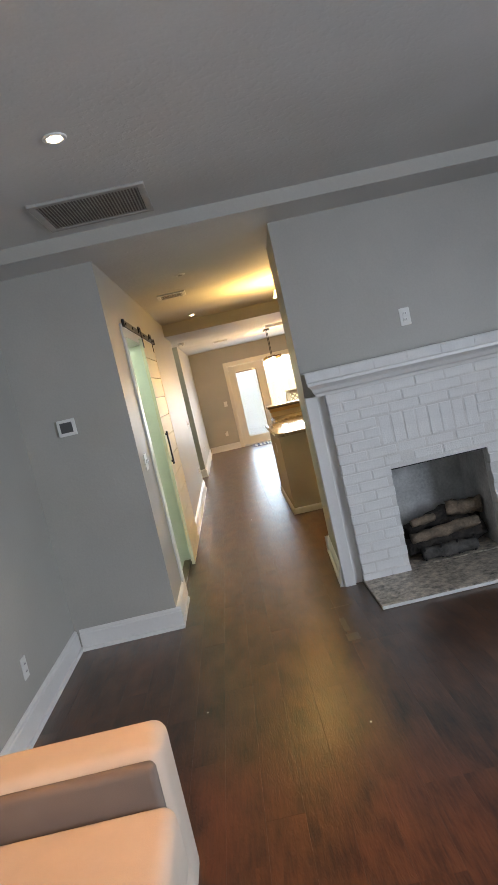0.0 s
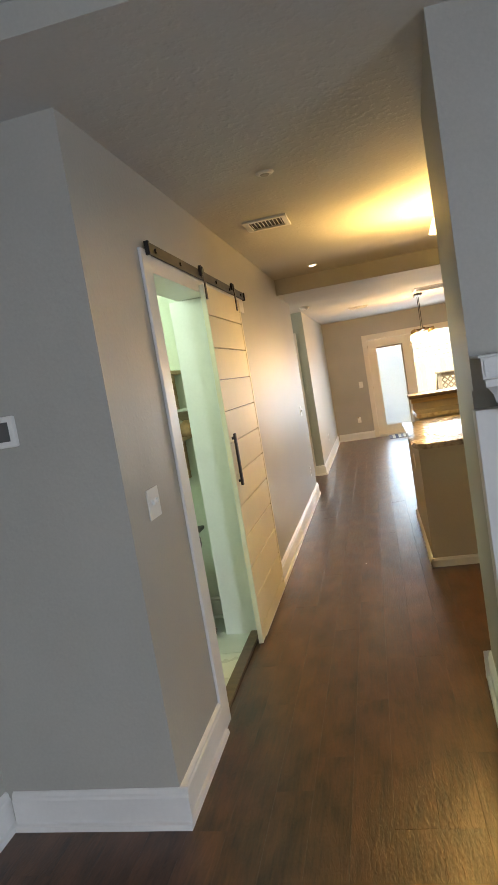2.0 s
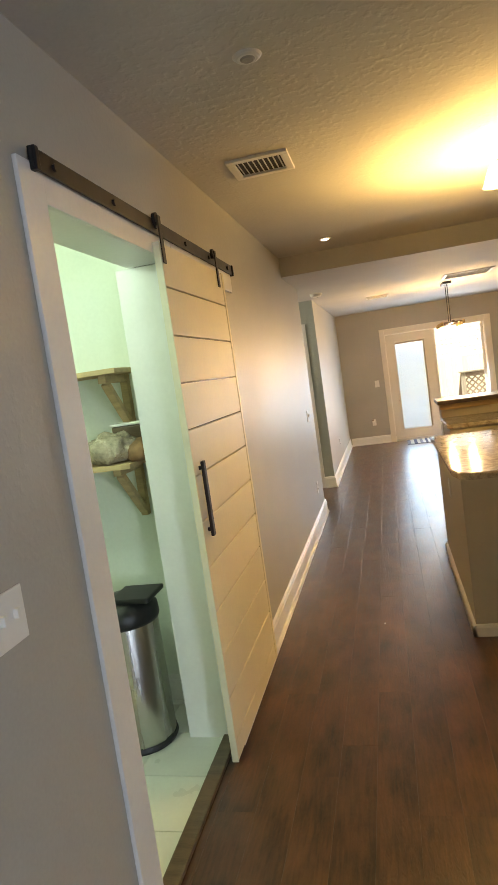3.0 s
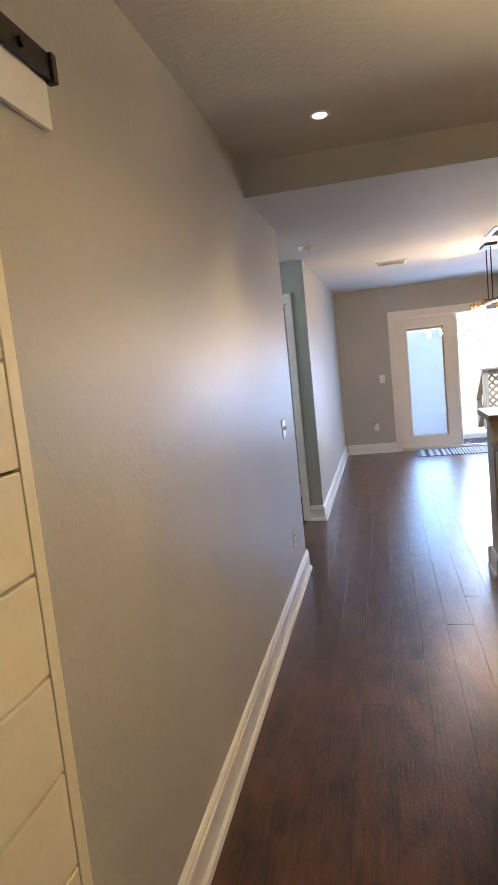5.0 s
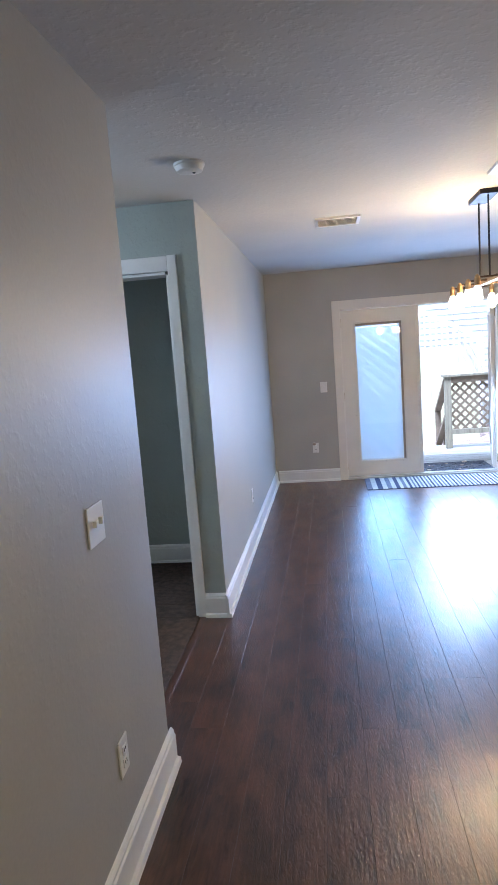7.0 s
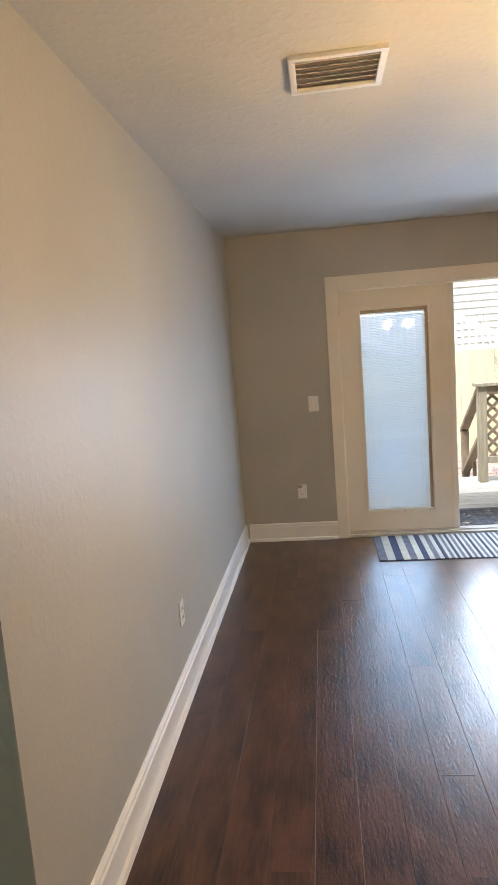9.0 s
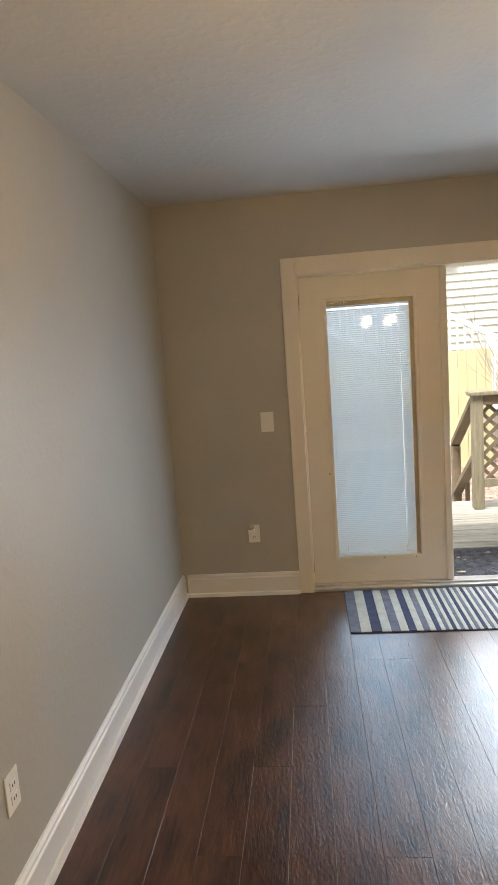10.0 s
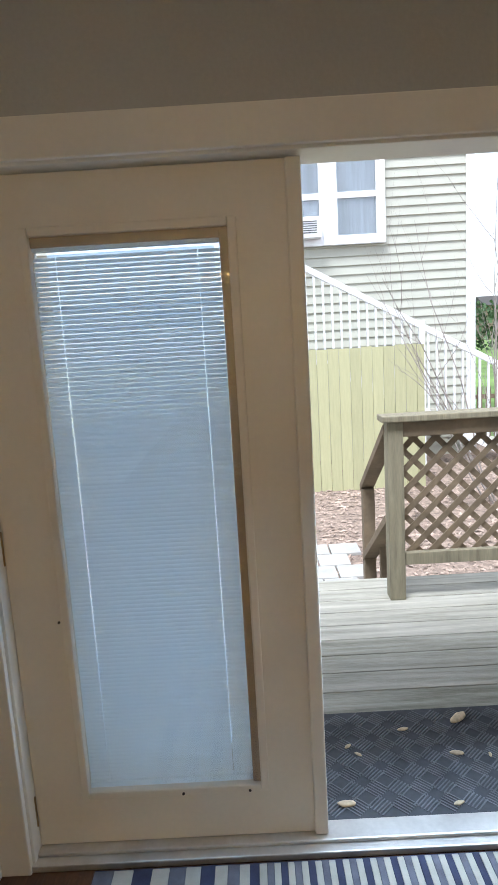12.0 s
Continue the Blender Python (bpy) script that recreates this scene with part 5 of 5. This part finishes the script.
def branch(bm, at, way, length, r, depth):
    p, d = Vector(at), Vector(way).normalized()
    n = 7
    bend = Vector((trng.uniform(-0.05, 0.03), trng.uniform(-0.04, 0.04), trng.uniform(0.0, 0.10)))
    for k in range(n):
        d = (d + bend + Vector((trng.uniform(-0.14, 0.14), trng.uniform(-0.1, 0.1), trng.uniform(-0.08, 0.08)))).normalized()
        q = p + d * (length / n)
        tube(bm, p, q, r * (1 - 0.8 * k / n), r * (1 - 0.8 * (k + 1) / n), 5)
        p = q
        if depth and k >= 1 and trng.random() < 0.6:
            side = (d + Vector((trng.uniform(-0.9, 0.8), trng.uniform(-0.4, 0.4), trng.uniform(-0.2, 0.6)))).normalized()
            branch(bm, p, side, length * trng.uniform(0.25, 0.42), r * 0.5 * (1 - 0.5 * k / n), depth - 1)


for k in range(13):
    bm = bmesh.new()
    branch(bm, (trng.uniform(-0.15, 0.15), trng.uniform(-0.15, 0.15), 0), (-0.85 + 0.11 * k + trng.uniform(-0.1, 0.1), trng.uniform(-0.2, 0.2), 1.1), trng.uniform(2.4, 3.8), 0.012, 2)
    part("branch", bm, M_BARK, shrub)

# ---- far distance ----
for x0, w, h, y in ((37.2, 10.0, 5.2, 110), (60.0, 12.0, 4.4, 130)):
    shed = empty("far_house", (x0 + w / 2, y, GROUND), "low dark house far across the lawn", "house")
    bpart("wall", M_RAILW, shed, (x0, y, GROUND + 0.012), (x0 + w, y + 6, GROUND + h))
    bm = bmesh.new()
    extrude_profile(bm, [(-0.4, 0), (6.8, 0), (3.2, 1.5)], (x0 - 0.3, y, GROUND + h), (x0 + w + 0.3, y, GROUND + h), (0, 1, 0))
    part("roof", local(bm, shed), M_ROOF, shed)
hrng = random.Random(21)
verts, faces = [], []
for k in range(5000):
    x, y = hrng.uniform(14, 48), 70 + hrng.gauss(0, 0.7)
    top = 3.4 + 0.7 * noise.noise(Vector((x * 0.45, 3.1, 0)))
    z = GROUND + hrng.random() ** 0.8 * (top - GROUND)
    size, a, tilt = hrng.uniform(0.10, 0.26), hrng.uniform(0, 6.3), hrng.uniform(-0.8, 0.8)
    u = Vector((math.cos(a), math.sin(a), tilt * 0.4)) * size
    v = Vector((-math.sin(a) * tilt, math.cos(a) * tilt, 1)) * size
    base = len(verts)
    verts += [tuple(Vector((x, y, z)) + d) for d in (-u, -v * 0.6, u, v)]
    faces.append((base, base + 1, base + 2, base + 3))
me = bpy.data.meshes.new("hedge")
me.from_pydata(verts, [], faces)
me.materials.append(M_HEDGE)
tagged(new("hedge", me), "dark green hedge far across the lawn", "hedge", kind="stuff")
low_fence = empty("yard_fence", (7.5, 25.2, GROUND), "brown picket fence beside the neighbour's house", "fence")
for k in range(26):
    x = 4.9 + k * 0.16
    bpart("picket", M_RAILW, low_fence, (x, 25.2, GROUND), (x + 0.09, 25.22, 0.42), 0.003)
for z in (-0.35, 0.2):
    bpart("rail", M_RAILW, low_fence, (4.9, 25.221, z), (9.1, 25.26, z + 0.08))

# ---- dry leaves and litter on the mat ----
lrng = random.Random(6)
for x, y, s, a in ((1.806, 15.972, 0.046, 38), (1.737, 15.775, 0.026, 170), (1.312, 15.557, 0.032, 0), (1.667, 15.539, 0.020, 20), (1.581, 15.924, 0.022, 10), (1.36, 15.843, 0.018, 45), (1.39, 15.797, 0.016, 140), (1.85, 15.76, 0.014, 80)):
    bm = bmesh.new()
    bmesh.ops.create_icosphere(bm, subdivisions=2, radius=1.0)
    for v in bm.verts:
        n = 1 + 0.25 * noise.noise(v.co * 1.7 + Vector((x * 9, y * 5, 0)))
        v.co = Vector((v.co.x * s * n, v.co.y * s * 0.42 * n, v.co.z * s * 0.22 * n))
    bit = link("dry_leaf", bm, M_DRYLEAF, True)
    bit.matrix_world = pose(x, y, DECK + 0.0118 + s * 0.2, 0, 0, a)
    tagged(bit, "curled pale dry leaf on the door mat", "leaf", "litter on the mat")

# ---- carpet in the side hall and room ----
structure(boxes("carpet", M_CARPET, ((-3.38, H0 + 0.036, -0.004), (LW - 0.165, H1 - 0.036, 0.010)), ((-3.38, H1 - 0.036, -0.004), (-0.698, H1 + 0.16, 0.010)), ((-3.38, H1 + 0.16, -0.004), (LW - 0.16, 12.56, 0.010)), bevel=0.003),
          "mottled dark brown carpet in the side hall", "carpet")

# ---- flecks on the floor ----
for x, y, sz, a in ((0.60, 1.77, 0.011, 20), (-0.28, 3.15, 0.007, 70), (0.13, 7.17, 0.009, 40), (0.45, 2.75, 0.008, 110)):
    bm = bmesh.new()
    outline = [(math.cos(k * 1.05) * sz * (0.7 + 0.4 * noise.noise(Vector((k * 1.7, x, y)))), math.sin(k * 1.05) * sz * 0.6) for k in range(6)]
    low = [bm.verts.new((u, v, 0)) for u, v in outline]
    high = [bm.verts.new((u * 0.8, v * 0.8, 0.0018)) for u, v in outline]
    bm.faces.new(low[::-1]), bm.faces.new(high)
    for k in range(6):
        bm.faces.new((low[k], low[(k + 1) % 6], high[(k + 1) % 6], high[k]))
    fleck = link("paint_fleck", bm, M_PLATE)
    fleck.matrix_world = pose(x, y, 0.0006, 0, 0, a)
    tagged(fleck, "tiny white paint fleck on the floor boards", "debris", "flecks on the floor")

# ---- worn finish by the hearth ----
for x0, x1, y0, y1 in ((0.512, 0.643, 4.078, 4.090), (0.522, 0.592, 3.560, 3.655), (0.526, 0.560, 3.700, 3.900)):
    bm = bmesh.new()
    rim = []
    for k in range(28):
        u = k / 28 * 4
        px, py = ((u, 0) if u < 1 else (1, u - 1) if u < 2 else (3 - u, 1) if u < 3 else (0, 4 - u))
        wob = 0.16 * noise.noise(Vector((k * 0.9, x0 * 30, y0 * 7)))
        rim.append((x0 + (px + wob * (0.5 - px)) * (x1 - x0), y0 + (py + wob * (0.5 - py)) * (y1 - y0)))
    low = [bm.verts.new((u, v, -0.002)) for u, v in rim]
    high = [bm.verts.new((u, v, 0.0012)) for u, v in rim]
    bm.faces.new(low[::-1]), bm.faces.new(high)
    for k in range(28):
        bm.faces.new((low[k], low[(k + 1) % 28], high[(k + 1) % 28], high[k]))
    structure(link("worn_patch", bm, M_WORN), "pale worn patch in the floor finish", "floor")

# ---- floors ----
structure(boxes("subfloor", M_SUB, ((-3.5, BACK, -0.12), (LW - 0.16, 4.33, -0.006)), ((LW - 0.16, BACK, -0.12), (RIGHT, FAR, -0.006)), ((-3.5, 6.38, -0.12), (LW - 0.16, FAR, -0.006)),
                ((-3.5, 4.33, -0.12), (LW - 0.16, 6.38, -0.012))), "dark floor base under the boards", "floor")
tiles = empty("pantry_floor", (-1.3, 5.9, 0), "white square pantry floor tiles", "floor", kind="structure")
for i in range(5):
    for j in range(7):
        x1, y0 = LW - 0.077 - i * 0.305, END + 0.16 + j * 0.305
        bpart("tile", M_TILE, tiles, (x1 - 0.302, y0, -0.012), (x1, min(y0 + 0.302, 6.337), 0.004), 0.0015)
floor = empty("floor", (0, 0, 0), "dark brown stained wooden floor boards", "floor", kind="structure")
PW = 0.1455
brd = random.Random(9)
BOARD = {}
rest_v, rest_f = [], []


def board_mesh(length):
    if length not in BOARD:
        bm = bmesh.new()
        box(bm, (0.0001, 0, -0.012), (PW - 0.0001, length, 0.0))
        top = [e for e in bm.edges if all(v.co.z > -0.001 for v in e.verts) and abs(e.verts[0].co.y - e.verts[1].co.y) > 0.01]
        bmesh.ops.bevel(bm, geom=top, offset=0.0006, segments=1, affect="EDGES")
        me = bpy.data.meshes.new("plank")
        bm.to_mesh(me)
        bm.free()
        me.materials.append(M_FLOOR)
        BOARD[length] = me
    return BOARD[length]


def lay_board(x, y0, y1):
    length = round(y1 - y0, 2)
    if length < 0.05:
        return
    near = -0.65 < x < 1.1 and y1 > 1.4
    me = board_mesh(length)
    if near:
        ob = new("plank", me)
        ob.parent = floor
        ob.location = (x, y0, brd.uniform(-0.0003, 0.0003))
    else:
        base = len(rest_v)
        rest_v.extend([(v.co.x + x, v.co.y + y0, v.co.z) for v in me.vertices])
        rest_f.extend([tuple(base + i for i in p.vertices) for p in me.polygons])


col = -25
while 0.099 + col * PW < RIGHT:
    x = 0.099 + col * PW
    if x + PW > LW - 0.01:
        spans = [(BACK, FAR - 0.013)]
    elif x + PW > LEFT - 0.1:
        spans = [(BACK, END - 0.0), (H0 - 0.1, FAR)]
    else:
        spans = [(H0 - 0.1, FAR)]
    for s0, s1 in spans:
        y = s0 - brd.choice((0.2, 0.4, 0.6, 0.8, 1.0))
        while y < s1:
            lay_board(x, round(max(y, s0), 2), round(min(y + 1.22, s1), 2))
            y += 1.22
    col += 1
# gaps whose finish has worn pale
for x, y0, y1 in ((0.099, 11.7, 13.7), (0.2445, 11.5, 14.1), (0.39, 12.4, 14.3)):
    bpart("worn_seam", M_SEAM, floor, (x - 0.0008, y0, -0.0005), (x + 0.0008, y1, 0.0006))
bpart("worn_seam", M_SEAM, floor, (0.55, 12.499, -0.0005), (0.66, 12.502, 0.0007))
me = bpy.data.meshes.new("plank_rest")
me.from_pydata(rest_v, [], rest_f)
me.materials.append(M_FLOOR)
rest = new("planks", me)
rest.parent = floor
tagged(rest, kind="stuff")
